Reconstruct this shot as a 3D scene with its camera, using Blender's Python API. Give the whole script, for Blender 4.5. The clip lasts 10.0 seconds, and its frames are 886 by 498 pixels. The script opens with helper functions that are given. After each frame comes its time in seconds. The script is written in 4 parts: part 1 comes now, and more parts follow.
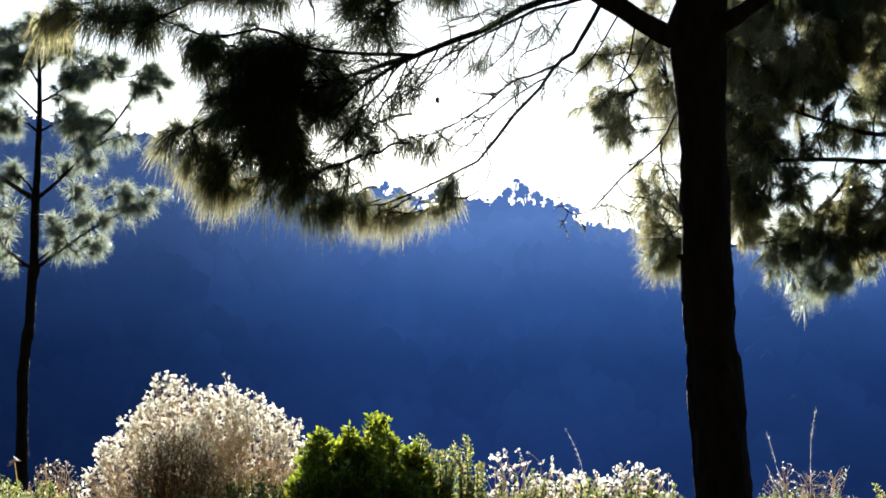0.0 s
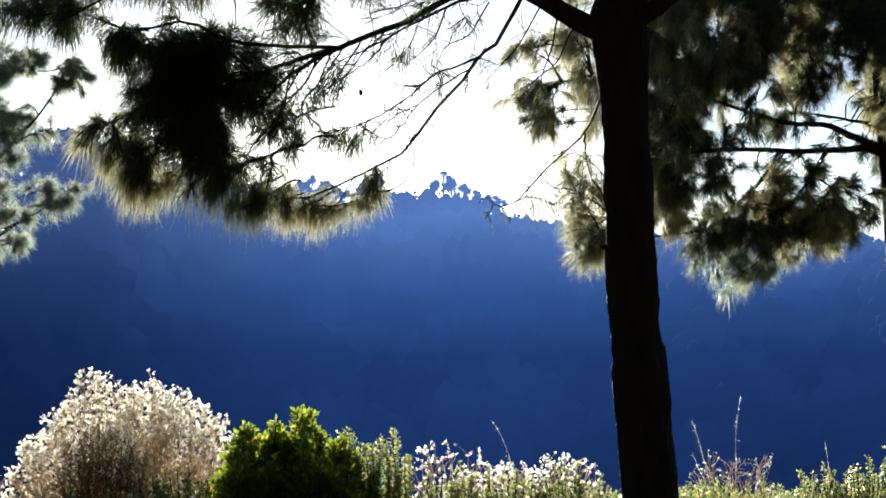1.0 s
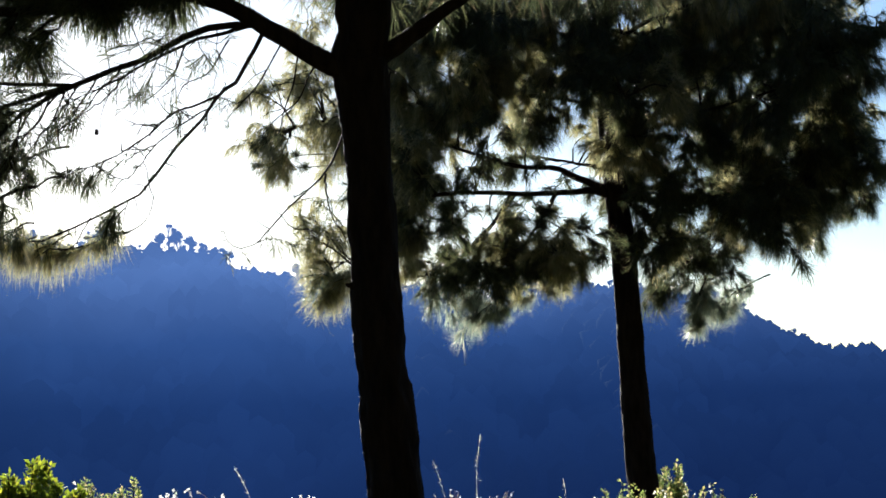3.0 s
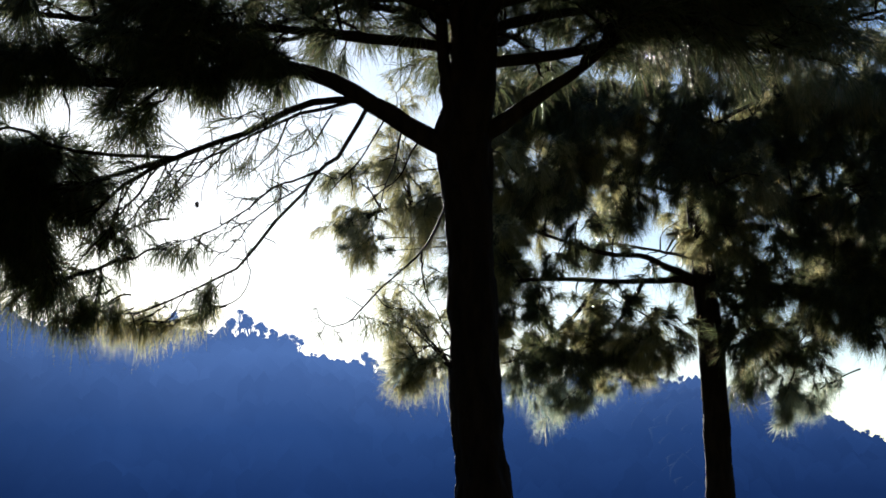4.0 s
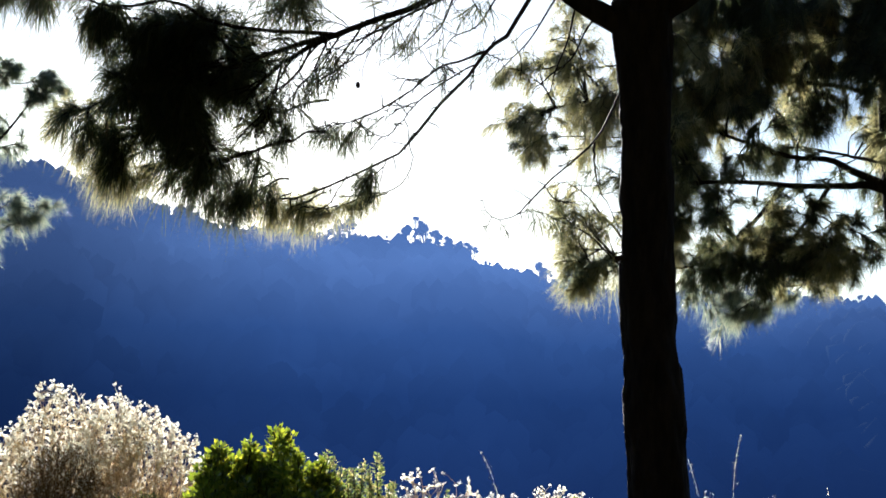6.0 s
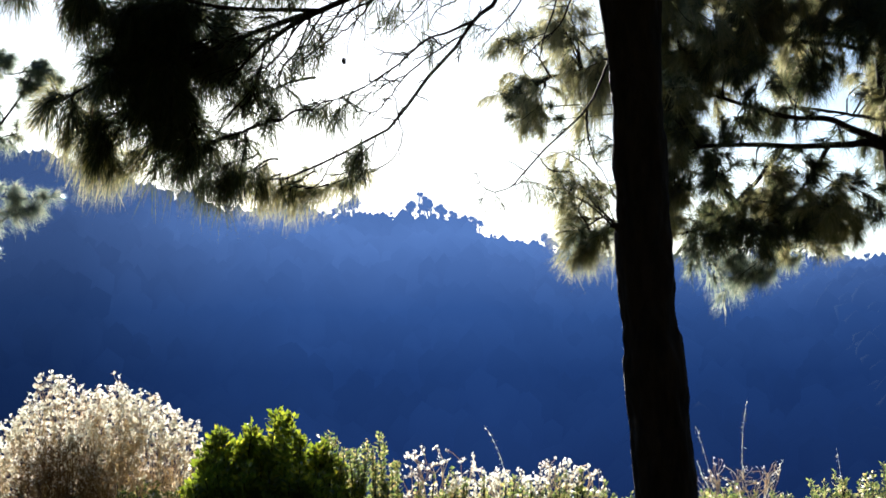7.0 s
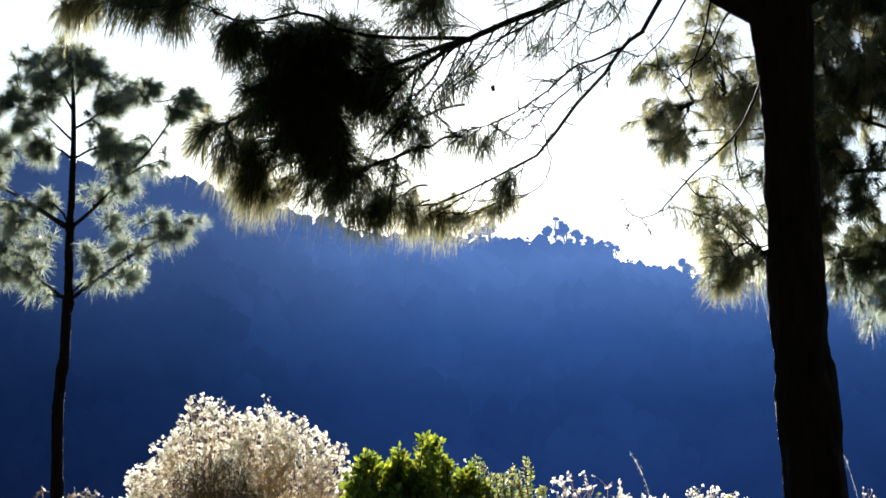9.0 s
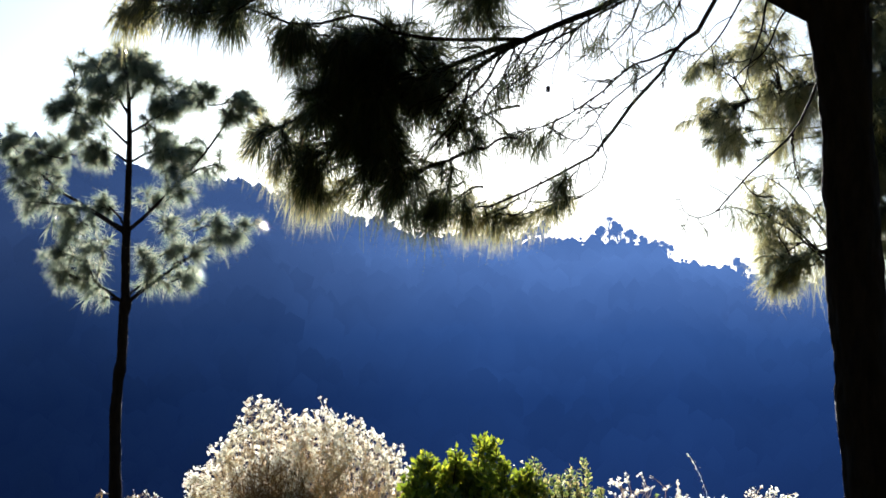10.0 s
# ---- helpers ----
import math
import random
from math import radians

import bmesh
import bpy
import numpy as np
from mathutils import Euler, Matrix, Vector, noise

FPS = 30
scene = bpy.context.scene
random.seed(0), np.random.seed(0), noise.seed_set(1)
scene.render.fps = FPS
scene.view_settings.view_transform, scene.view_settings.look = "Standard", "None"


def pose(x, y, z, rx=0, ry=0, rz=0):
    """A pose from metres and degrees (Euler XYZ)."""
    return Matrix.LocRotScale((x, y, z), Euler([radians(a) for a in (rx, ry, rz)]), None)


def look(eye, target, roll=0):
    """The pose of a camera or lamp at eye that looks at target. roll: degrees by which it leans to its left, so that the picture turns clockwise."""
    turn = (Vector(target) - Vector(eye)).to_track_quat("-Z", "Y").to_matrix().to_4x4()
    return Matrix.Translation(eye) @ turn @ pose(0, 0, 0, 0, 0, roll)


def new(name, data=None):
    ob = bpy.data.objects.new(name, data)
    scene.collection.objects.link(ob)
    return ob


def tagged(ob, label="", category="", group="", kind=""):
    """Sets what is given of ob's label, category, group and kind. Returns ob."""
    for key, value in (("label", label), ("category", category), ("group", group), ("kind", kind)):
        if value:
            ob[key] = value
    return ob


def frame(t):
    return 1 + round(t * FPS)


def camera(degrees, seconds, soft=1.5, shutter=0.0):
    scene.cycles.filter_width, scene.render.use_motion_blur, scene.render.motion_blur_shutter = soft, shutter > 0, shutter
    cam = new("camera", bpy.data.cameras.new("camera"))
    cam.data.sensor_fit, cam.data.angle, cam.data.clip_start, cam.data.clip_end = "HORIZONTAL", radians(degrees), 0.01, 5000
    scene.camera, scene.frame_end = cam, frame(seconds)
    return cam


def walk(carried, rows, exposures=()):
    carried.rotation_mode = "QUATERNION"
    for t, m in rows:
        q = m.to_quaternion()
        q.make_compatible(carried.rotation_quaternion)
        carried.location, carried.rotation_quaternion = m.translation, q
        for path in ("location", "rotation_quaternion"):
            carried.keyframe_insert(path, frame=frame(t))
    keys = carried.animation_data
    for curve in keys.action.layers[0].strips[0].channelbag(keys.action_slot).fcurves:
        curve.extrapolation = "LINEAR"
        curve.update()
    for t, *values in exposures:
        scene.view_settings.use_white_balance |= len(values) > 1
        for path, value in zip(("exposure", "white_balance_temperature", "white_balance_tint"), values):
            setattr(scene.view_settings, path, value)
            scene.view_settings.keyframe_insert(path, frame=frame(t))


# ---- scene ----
cam = camera(30.0, 10.0, soft=1.7)
PATH = [
    (0, (0.014, -0.061, 1.598), (-0.0770, 1.9330, 1.7190), 0.70),
    (0.2, (0.018, -0.055, 1.598), (-0.0628, 1.9490, 1.7199), 0.46),
    (0.5, (0.023, -0.045, 1.597), (-0.0440, 1.9500, 1.7210), 0.10),
    (0.7, (0.027, -0.043, 1.597), (-0.0138, 1.9599, 1.7169), 0.06),
    (1, (0.034, -0.041, 1.596), (0.0300, 1.9550, 1.7090), 0.00),
    (1.2, (0.037, -0.036, 1.596), (0.0398, 1.9686, 1.7156), -0.09),
    (1.5, (0.041, -0.028, 1.595), (0.0490, 1.9680, 1.7240), -0.20),
    (1.7, (0.038, -0.030, 1.591), (0.0410, 1.9736, 1.7346), -0.37),
    (2, (0.033, -0.032, 1.585), (0.0480, 1.9630, 1.7260), -0.60),
    (2.1, (0.028, -0.026, 1.578), (0.0494, 1.9774, 1.7161), -0.53),
    (2.3, (0.019, -0.015, 1.563), (0.1007, 1.9917, 1.6857), -0.42),
    (2.5, (0.010, -0.003, 1.549), (0.1820, 1.9850, 1.6770), -0.30),
    (2.7, (-0.017, 0.012, 1.540), (0.2590, 1.9880, 1.6800), -1.20),
    (3.25, (-0.106, 0.086, 1.517), (0.2250, 2.0554, 1.7213), -1.76),
    (3.8, (-0.195, 0.161, 1.493), (0.0690, 2.1250, 1.7610), -0.80),
    (4, (-0.227, 0.212, 1.470), (0.0130, 2.1770, 1.7510), -0.10),
    (4.2, (-0.237, 0.273, 1.460), (-0.0643, 2.2601, 1.7093), 1.56),
    (4.5, (-0.253, 0.365, 1.444), (-0.1280, 2.3510, 1.6450), 0.80),
    (4.8, (-0.250, 0.418, 1.425), (-0.2311, 2.4024, 1.6490), 0.76),
    (5, (-0.248, 0.453, 1.413), (-0.2260, 2.4390, 1.6500), 0.70),
    (5.2, (-0.239, 0.533, 1.405), (-0.2280, 2.5230, 1.6050), -0.50),
    (5.75, (-0.164, 0.715, 1.409), (-0.1497, 2.7142, 1.5804), 0.86),
    (6.3, (-0.090, 0.897, 1.414), (-0.0450, 2.8910, 1.5700), 2.50),
    (6.5, (-0.063, 0.925, 1.414), (-0.0060, 2.9200, 1.5460), 1.50),
    (7, (-0.061, 0.928, 1.424), (-0.0360, 2.9230, 1.5630), -0.30),
    (7.5, (-0.093, 0.903, 1.427), (-0.1130, 2.8980, 1.5710), 0.00),
    (8, (-0.111, 0.889, 1.427), (-0.1830, 2.8830, 1.5760), 0.10),
    (8.5, (-0.125, 0.877, 1.427), (-0.2330, 2.8680, 1.5830), 0.20),
    (9, (-0.135, 0.873, 1.426), (-0.2740, 2.8610, 1.5950), 0.20),
    (9.5, (-0.143, 0.881, 1.435), (-0.3190, 2.8660, 1.6040), -0.10),
    (10, (-0.152, 0.870, 1.430), (-0.3550, 2.8520, 1.6000), -0.00),
]
EXPOSURE, KELVIN = 1.75, 5900.0
walk(cam, [(t, look(eye, target, roll)) for t, eye, target, roll in PATH],
     exposures=[(t, EXPOSURE + stops, KELVIN, 10.0) for t, stops in ((0.0, 0.0), (2.7, 0.0), (3.3, -0.25), (4.0, -0.32), (4.4, -0.05), (5.0, 0.0), (10.0, 0.0))])   # the film darkens while the sun stands in view

# ---- world and sun ----
SUN_AZ, SUN_EL = -5.6, 11.9            # degrees, clockwise from +y, and above the horizon
world = bpy.data.worlds.new("sky")
scene.world = world
world.use_nodes = True
wn = world.node_tree.nodes
sky = wn.new("ShaderNodeTexSky")
sky.sky_type = "NISHITA"
sky.sun_disc = False
sky.sun_elevation, sky.sun_rotation = radians(SUN_EL), radians(SUN_AZ)
sky.altitude, sky.air_density, sky.dust_density, sky.ozone_density = 1500.0, 1.0, 1.0, 2.0
wn["Background"].inputs["Strength"].default_value = 0.05
world.node_tree.links.new(sky.outputs["Color"], wn["Background"].inputs["Color"])

SUN_WAY = Vector((math.sin(radians(SUN_AZ)) * math.cos(radians(SUN_EL)),
                  math.cos(radians(SUN_AZ)) * math.cos(radians(SUN_EL)), math.sin(radians(SUN_EL))))
sun = new("sun", bpy.data.lights.new("sun", "SUN"))
sun.data.energy, sun.data.angle, sun.data.color = 5.0, radians(0.6), (1.0, 0.93, 0.82)
sun.matrix_world = look(SUN_WAY * 60, (0, 0, 0))


# ---- materials ----
class Mat:
    """A node material in the making: a principled shader and a few ways to feed it."""

    def __init__(self, name, rough=0.8):
        self.m = bpy.data.materials.new(name)
        self.m.use_nodes = True
        self.t = self.m.node_tree
        self.n, self.l = self.t.nodes, self.t.links
        self.bsdf = self.n["Principled BSDF"]
        self.bsdf.inputs["Roughness"].default_value = rough
        self.bsdf.inputs["Specular IOR Level"].default_value = 0.3

    def node(self, kind, **sockets):
        made = self.n.new(kind)
        for key, value in sockets.items():
            made.inputs[key.replace("_", " ")].default_value = value
        return made

    def noise(self, scale, detail=5.0, rough=0.6, stretch=(1, 1, 1)):
        co = self.n.new("ShaderNodeTexCoord")
        mp = self.node("ShaderNodeMapping", Scale=stretch)
        tex = self.node("ShaderNodeTexNoise", Scale=scale, Detail=detail, Roughness=rough)
        self.l.new(co.outputs["Object"], mp.inputs["Vector"])
        self.l.new(mp.outputs["Vector"], tex.inputs["Vector"])
        return tex.outputs["Fac"]

    def ramp(self, fac, stops):
        r = self.n.new("ShaderNodeValToRGB")
        while len(r.color_ramp.elements) < len(stops):
            r.color_ramp.elements.new(0.5)
        for e, (at, colour) in zip(r.color_ramp.elements, stops):
            e.position, e.color = at, (*colour, 1)
        self.l.new(fac, r.inputs["Fac"])
        return r.outputs["Color"]

    def mix(self, a, b, fac, blend="MIX"):
        x = self.n.new("ShaderNodeMix")
        x.data_type, x.blend_type = "RGBA", blend
        for value, socket in ((fac, x.inputs[0]), (a, x.inputs[6]), (b, x.inputs[7])):
            if isinstance(value, (int, float)):
                socket.default_value = value
            elif isinstance(value, tuple):
                socket.default_value = (*value, 1)
            else:
                self.l.new(value, socket)
        return x.outputs[2]

    def island(self):
        return self.n.new("ShaderNodeNewGeometry").outputs["Random Per Island"]

    def colour(self, out):
        self.l.new(out, self.bsdf.inputs["Base Color"])
        return self

    def bump(self, height, strength=0.5, distance=0.02):
        b = self.node("ShaderNodeBump", Strength=strength, Distance=distance)
        self.l.new(height, b.inputs["Height"])
        self.l.new(b.outputs["Normal"], self.bsdf.inputs["Normal"])
        return self

    def leafy(self, colour, share):
        """Lets light through: part of the surface is translucent, as thin leaves are."""
        tr = self.n.new("ShaderNodeBsdfTranslucent")
        mx = self.node("ShaderNodeMixShader", Fac=share)
        self.l.new(colour, tr.inputs["Color"])
        self.l.new(self.bsdf.outputs[0], mx.inputs[1])
        self.l.new(tr.outputs[0], mx.inputs[2])
        self.l.new(mx.outputs[0], self.n["Material Output"].inputs["Surface"])
        return self.m


def bark_material(name, dark, light):
    k = Mat(name, 0.9)
    plates = k.noise(14, 6, 0.65, (1, 1, 0.28))
    fine = k.noise(90, 4, 0.7, (1, 1, 0.5))
    k.colour(k.mix(k.ramp(plates, [(0.3, dark), (0.62, light)]), k.ramp(fine, [(0.3, (0.6, 0.6, 0.6)), (0.7, (1, 1, 1))]), 0.5, "MULTIPLY"))
    k.bump(plates, 0.9, 0.03)
    k.bsdf.inputs["Specular IOR Level"].default_value = 0.05
    return k.m


def leaf_material(name, stops, share, rough=0.5, glow=(1.0, 1.0, 1.0), gloss=0.3):
    k = Mat(name, rough)
    k.bsdf.inputs["Specular IOR Level"].default_value = gloss
    tone = k.mix(k.ramp(k.island(), stops), k.ramp(k.noise(2.2, 3), [(0.35, (0.75, 0.75, 0.7)), (0.65, (1, 1, 1))]), 0.6, "MULTIPLY")
    k.colour(tone)
    return k.leafy(k.mix(tone, glow, 1.0, "MULTIPLY"), share)


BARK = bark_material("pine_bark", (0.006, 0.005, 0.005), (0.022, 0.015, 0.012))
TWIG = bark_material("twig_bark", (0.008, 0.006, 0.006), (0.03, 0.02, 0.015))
# backlight put into needle colour: a dark tone, and pale and olive lit copies
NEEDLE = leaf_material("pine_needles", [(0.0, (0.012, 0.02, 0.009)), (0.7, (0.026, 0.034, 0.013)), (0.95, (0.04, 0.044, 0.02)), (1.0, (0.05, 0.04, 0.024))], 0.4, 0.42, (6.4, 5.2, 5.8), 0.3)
LIT_PALE = leaf_material("lit_pale_needles", [(0.0, (0.016, 0.026, 0.018)), (0.7, (0.032, 0.042, 0.028)), (1.0, (0.05, 0.055, 0.036))], 0.5, 0.2, (16.5, 13.5, 14.5), 1.0)
LIT_OLIVE = leaf_material("lit_olive_needles", [(0.0, (0.028, 0.03, 0.015)), (0.7, (0.051, 0.049, 0.024)), (1.0, (0.085, 0.075, 0.038))], 0.5, 0.24, (11.5, 11.0, 11.0), 0.9)
LEAF = leaf_material("green_leaves", [(0.0, (0.012, 0.022, 0.005)), (0.7, (0.026, 0.042, 0.008)), (1.0, (0.052, 0.064, 0.012))], 0.44, 0.36, (15.0, 11.2, 4.0), 0.35)
WEED = leaf_material("weed_leaves", [(0.0, (0.035, 0.055, 0.018)), (0.55, (0.078, 0.1, 0.036)), (0.85, (0.13, 0.125, 0.055)), (1.0, (0.24, 0.2, 0.13))], 0.58, 0.5, (4.2, 3.8, 2.9), 0.4)
SEED = leaf_material("seed_heads", [(0.0, (0.6, 0.54, 0.4)), (0.3, (0.75, 0.72, 0.59)), (1.0, (0.84, 0.82, 0.72))], 0.8, 0.8, (1.15, 1.15, 1.15))
STRAW = leaf_material("dry_stems", [(0.0, (0.27, 0.2, 0.115)), (0.6, (0.47, 0.385, 0.25)), (1.0, (0.64, 0.57, 0.43))], 0.62, 0.7, (1.6, 1.55, 1.4))
BROWN = leaf_material("brown_stems", [(0.0, (0.13, 0.075, 0.035)), (0.6, (0.24, 0.15, 0.08)), (1.0, (0.36, 0.25, 0.14))], 0.5, 0.8, (1.3, 1.3, 1.3))
DRY_LEAF = leaf_material("dry_leaf", [(0.0, (0.3, 0.22, 0.16)), (1.0, (0.34, 0.26, 0.19))], 0.15, 0.8)

# far hill backdrop: dark leaves, with blue haze painted as emission, stronger higher up
k = Mat("hazed_far_forest", 1.0)
k.bsdf.inputs["Specular IOR Level"].default_value = 0.0
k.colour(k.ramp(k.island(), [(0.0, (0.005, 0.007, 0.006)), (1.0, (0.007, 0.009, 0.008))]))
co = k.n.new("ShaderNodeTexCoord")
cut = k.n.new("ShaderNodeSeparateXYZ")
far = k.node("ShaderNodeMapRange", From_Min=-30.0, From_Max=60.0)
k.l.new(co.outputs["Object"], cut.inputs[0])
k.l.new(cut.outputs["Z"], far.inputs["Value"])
haze_glow = k.ramp(far.outputs[0], [(0.0, (0.0019, 0.005, 0.022)), (0.33, (0.0044, 0.0127, 0.0465)), (0.48, (0.0092, 0.0232, 0.073)), (0.75, (0.029, 0.055, 0.134))])
haze_glow = k.mix(haze_glow, k.ramp(k.noise(0.028, 3, 0.5, (1, 1, 0.3)), [(0.3, (0.96, 0.96, 0.96)), (0.7, (1.19, 1.19, 1.17))]), 1.0, "MULTIPLY")
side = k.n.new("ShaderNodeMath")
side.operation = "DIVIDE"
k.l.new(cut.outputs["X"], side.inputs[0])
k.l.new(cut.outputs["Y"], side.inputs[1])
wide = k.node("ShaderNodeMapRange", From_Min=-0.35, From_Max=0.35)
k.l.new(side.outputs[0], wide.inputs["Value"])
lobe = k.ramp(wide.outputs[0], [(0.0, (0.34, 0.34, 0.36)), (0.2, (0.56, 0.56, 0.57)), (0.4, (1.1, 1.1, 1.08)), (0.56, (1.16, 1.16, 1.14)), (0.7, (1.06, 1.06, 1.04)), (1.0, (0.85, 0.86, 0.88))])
haze_glow = k.mix(haze_glow, lobe, 1.0, "MULTIPLY")   # the painted haze is brightest below the sun
k.l.new(haze_glow, k.bsdf.inputs["Emission Color"])
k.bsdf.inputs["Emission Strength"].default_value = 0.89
FOREST = k.m

k = Mat("ground_soil", 0.95)
k.colour(k.mix(k.ramp(k.noise(0.6, 6), [(0.35, (0.035, 0.045, 0.015)), (0.65, (0.08, 0.065, 0.035))]), k.ramp(k.noise(30, 4), [(0.3, (0.6, 0.6, 0.6)), (0.7, (1, 1, 1))]), 0.7, "MULTIPLY"))
k.bump(k.noise(20, 6), 0.6, 0.05)
k.bsdf.inputs["Specular IOR Level"].default_value = 0.0
SOIL = k.m


# ---- mesh tools ----
def mesh_of(name, verts, tris, smooth=False):
    """A mesh from arrays of places and triangles."""
    me = bpy.data.meshes.new(name)
    v, f = np.concatenate(verts).astype(np.float32), np.concatenate(tris).astype(np.int32)
    me.vertices.add(len(v))
    me.vertices.foreach_set("co", v.ravel())
    me.loops.add(f.size)
    me.loops.foreach_set("vertex_index", f.ravel())
    me.polygons.add(len(f))
    me.polygons.foreach_set("loop_start", np.arange(0, f.size, 3, dtype=np.int32))
    if smooth:
        me.polygons.foreach_set("use_smooth", np.ones(len(f), dtype=bool))
    me.update(calc_edges=True)
    me.validate()
    return me


class Heap:
    """Collects pieces of geometry that end up in one mesh."""

    def __init__(self):
        self.v, self.f, self.n = [], [], 0

    def add(self, verts, tris):
        self.v.append(np.asarray(verts, float).reshape(-1, 3))
        self.f.append(np.asarray(tris, int).reshape(-1, 3) + self.n)
        self.n += len(self.v[-1])

    def ob(self, name, material, parent=None, label="", smooth=False):
        ob = new(name, mesh_of(name, self.v, self.f, smooth))
        ob.data.materials.append(material)
        if parent:
            ob.parent = parent
        return tagged(ob, label)


def unit(v):
    v = np.asarray(v, float)
    return v / np.maximum(np.linalg.norm(v, axis=-1, keepdims=True), 1e-9)


def tube(heap, line, radii, sides=6, rough=0.0, rng=None):
    """A round tapering rod along a line of places, with a closed tip."""
    line, radii = np.asarray(line, float), np.asarray(radii, float)
    way = unit(np.gradient(line, axis=0))
    side = unit(np.cross(way, np.where(abs(way[:, 2:]) > 0.9, (1.0, 0, 0), (0, 0, 1.0))))
    up = np.cross(side, way)
    turn = np.linspace(0, 2 * np.pi, sides, endpoint=False)
    swell = 1 + (rough * rng.normal(size=(len(line), sides, 1)) if rough else 0)
    ring = line[:, None] + radii[:, None, None] * swell * (np.cos(turn)[:, None] * side[:, None] + np.sin(turn)[:, None] * up[:, None])
    a = np.arange(len(line) - 1)[:, None] * sides + np.arange(sides)
    b = np.arange(len(line) - 1)[:, None] * sides + (np.arange(sides) + 1) % sides
    tris = np.concatenate([np.stack([a, b, b + sides], -1).reshape(-1, 3), np.stack([a, b + sides, a + sides], -1).reshape(-1, 3)])
    end = (len(line) - 1) * sides
    cap = [[end + i, end + (i + 1) % sides, len(line) * sides] for i in range(sides)]
    heap.add(np.concatenate([ring.reshape(-1, 3), line[-1:] + way[-1:] * radii[-1]]), np.concatenate([tris, cap]))


def bent(rng, p0, p1, arch=0.0, wobble=0.03, n=12):
    """A line of places from p0 to p1 that arches up (or hangs, if negative) and wanders a little."""
    p0, p1 = np.asarray(p0, float), np.asarray(p1, float)
    u = np.linspace(0, 1, n)[:, None]
    far = np.linalg.norm(p1 - p0)
    waves = sum(rng.normal(size=3) * np.sin(np.pi * k * u + rng.uniform(0, 6)) / k for k in (1, 2, 3, 4))
    return p0 + (p1 - p0) * u + np.array((0, 0, arch)) * 4 * u * (1 - u) + wobble * far * waves * np.sin(np.pi * u) ** 0.7


def blades(heap, rng, base, way, length, width, droop):
    """Thin tapering blades (needles, grass), each bending down towards its tip."""
    n = len(base)
    length = np.broadcast_to(length, n)[:, None]
    flat = unit(np.cross(way, rng.normal(size=(n, 3)))) * np.broadcast_to(width, n)[:, None] / 2
    down = np.array((0, 0, -1.0)) * length * np.broadcast_to(droop, n)[:, None]
    mid, tip = base + way * length * 0.5 + down * 0.3, base + way * length * 0.95 + down
    if np.max(width) > 0.007:   # distant brushes: one straight sliver a bundle
        heap.add(np.stack([base - flat, base + flat, tip], 1).reshape(-1, 3), np.arange(3 * n).reshape(-1, 3))
        return
    verts = np.stack([base - flat * 0.6, base + flat * 0.6, mid - flat, mid + flat, tip], 1)
    heap.add(verts.reshape(-1, 3), (np.array([[0, 1, 3], [0, 3, 2], [2, 3, 4]]) + 5 * np.arange(n)[:, None, None]).reshape(-1, 3))


def tufts(heap, rng, tips, ways, count, length, width=0.003, droop=0.35):
    """A brush of needles round each twig tip."""
    tips, ways = np.repeat(tips, count, 0), np.repeat(ways, count, 0)
    n = len(tips)
    out = unit(np.cross(ways, rng.normal(size=(n, 3))))
    lean = rng.uniform(0.15, 1.25, (n, 1))
    way = unit(ways * np.cos(lean) + out * np.sin(lean))
    base = tips - ways * rng.uniform(0, 0.14, (n, 1))
    blades(heap, rng, base, way, length * rng.uniform(0.65, 1.1, n), width, droop * rng.uniform(0.4, 1.3, n))


def curve(points, n=24):
    """A smooth line through a few places."""
    p = np.asarray(points, float)
    p = np.concatenate([2 * p[:1] - p[1:2], p, 2 * p[-1:] - p[-2:-1]])
    at = np.linspace(0, len(p) - 3 - 1e-6, n)
    i, u = at.astype(int), (at % 1)[:, None]
    a, b, c, d = p[i], p[i + 1], p[i + 2], p[i + 3]
    return 0.5 * (2 * b + (c - a) * u + (2 * a - 5 * b + 4 * c - d) * u**2 + (3 * b - a - 3 * c + d) * u**3)


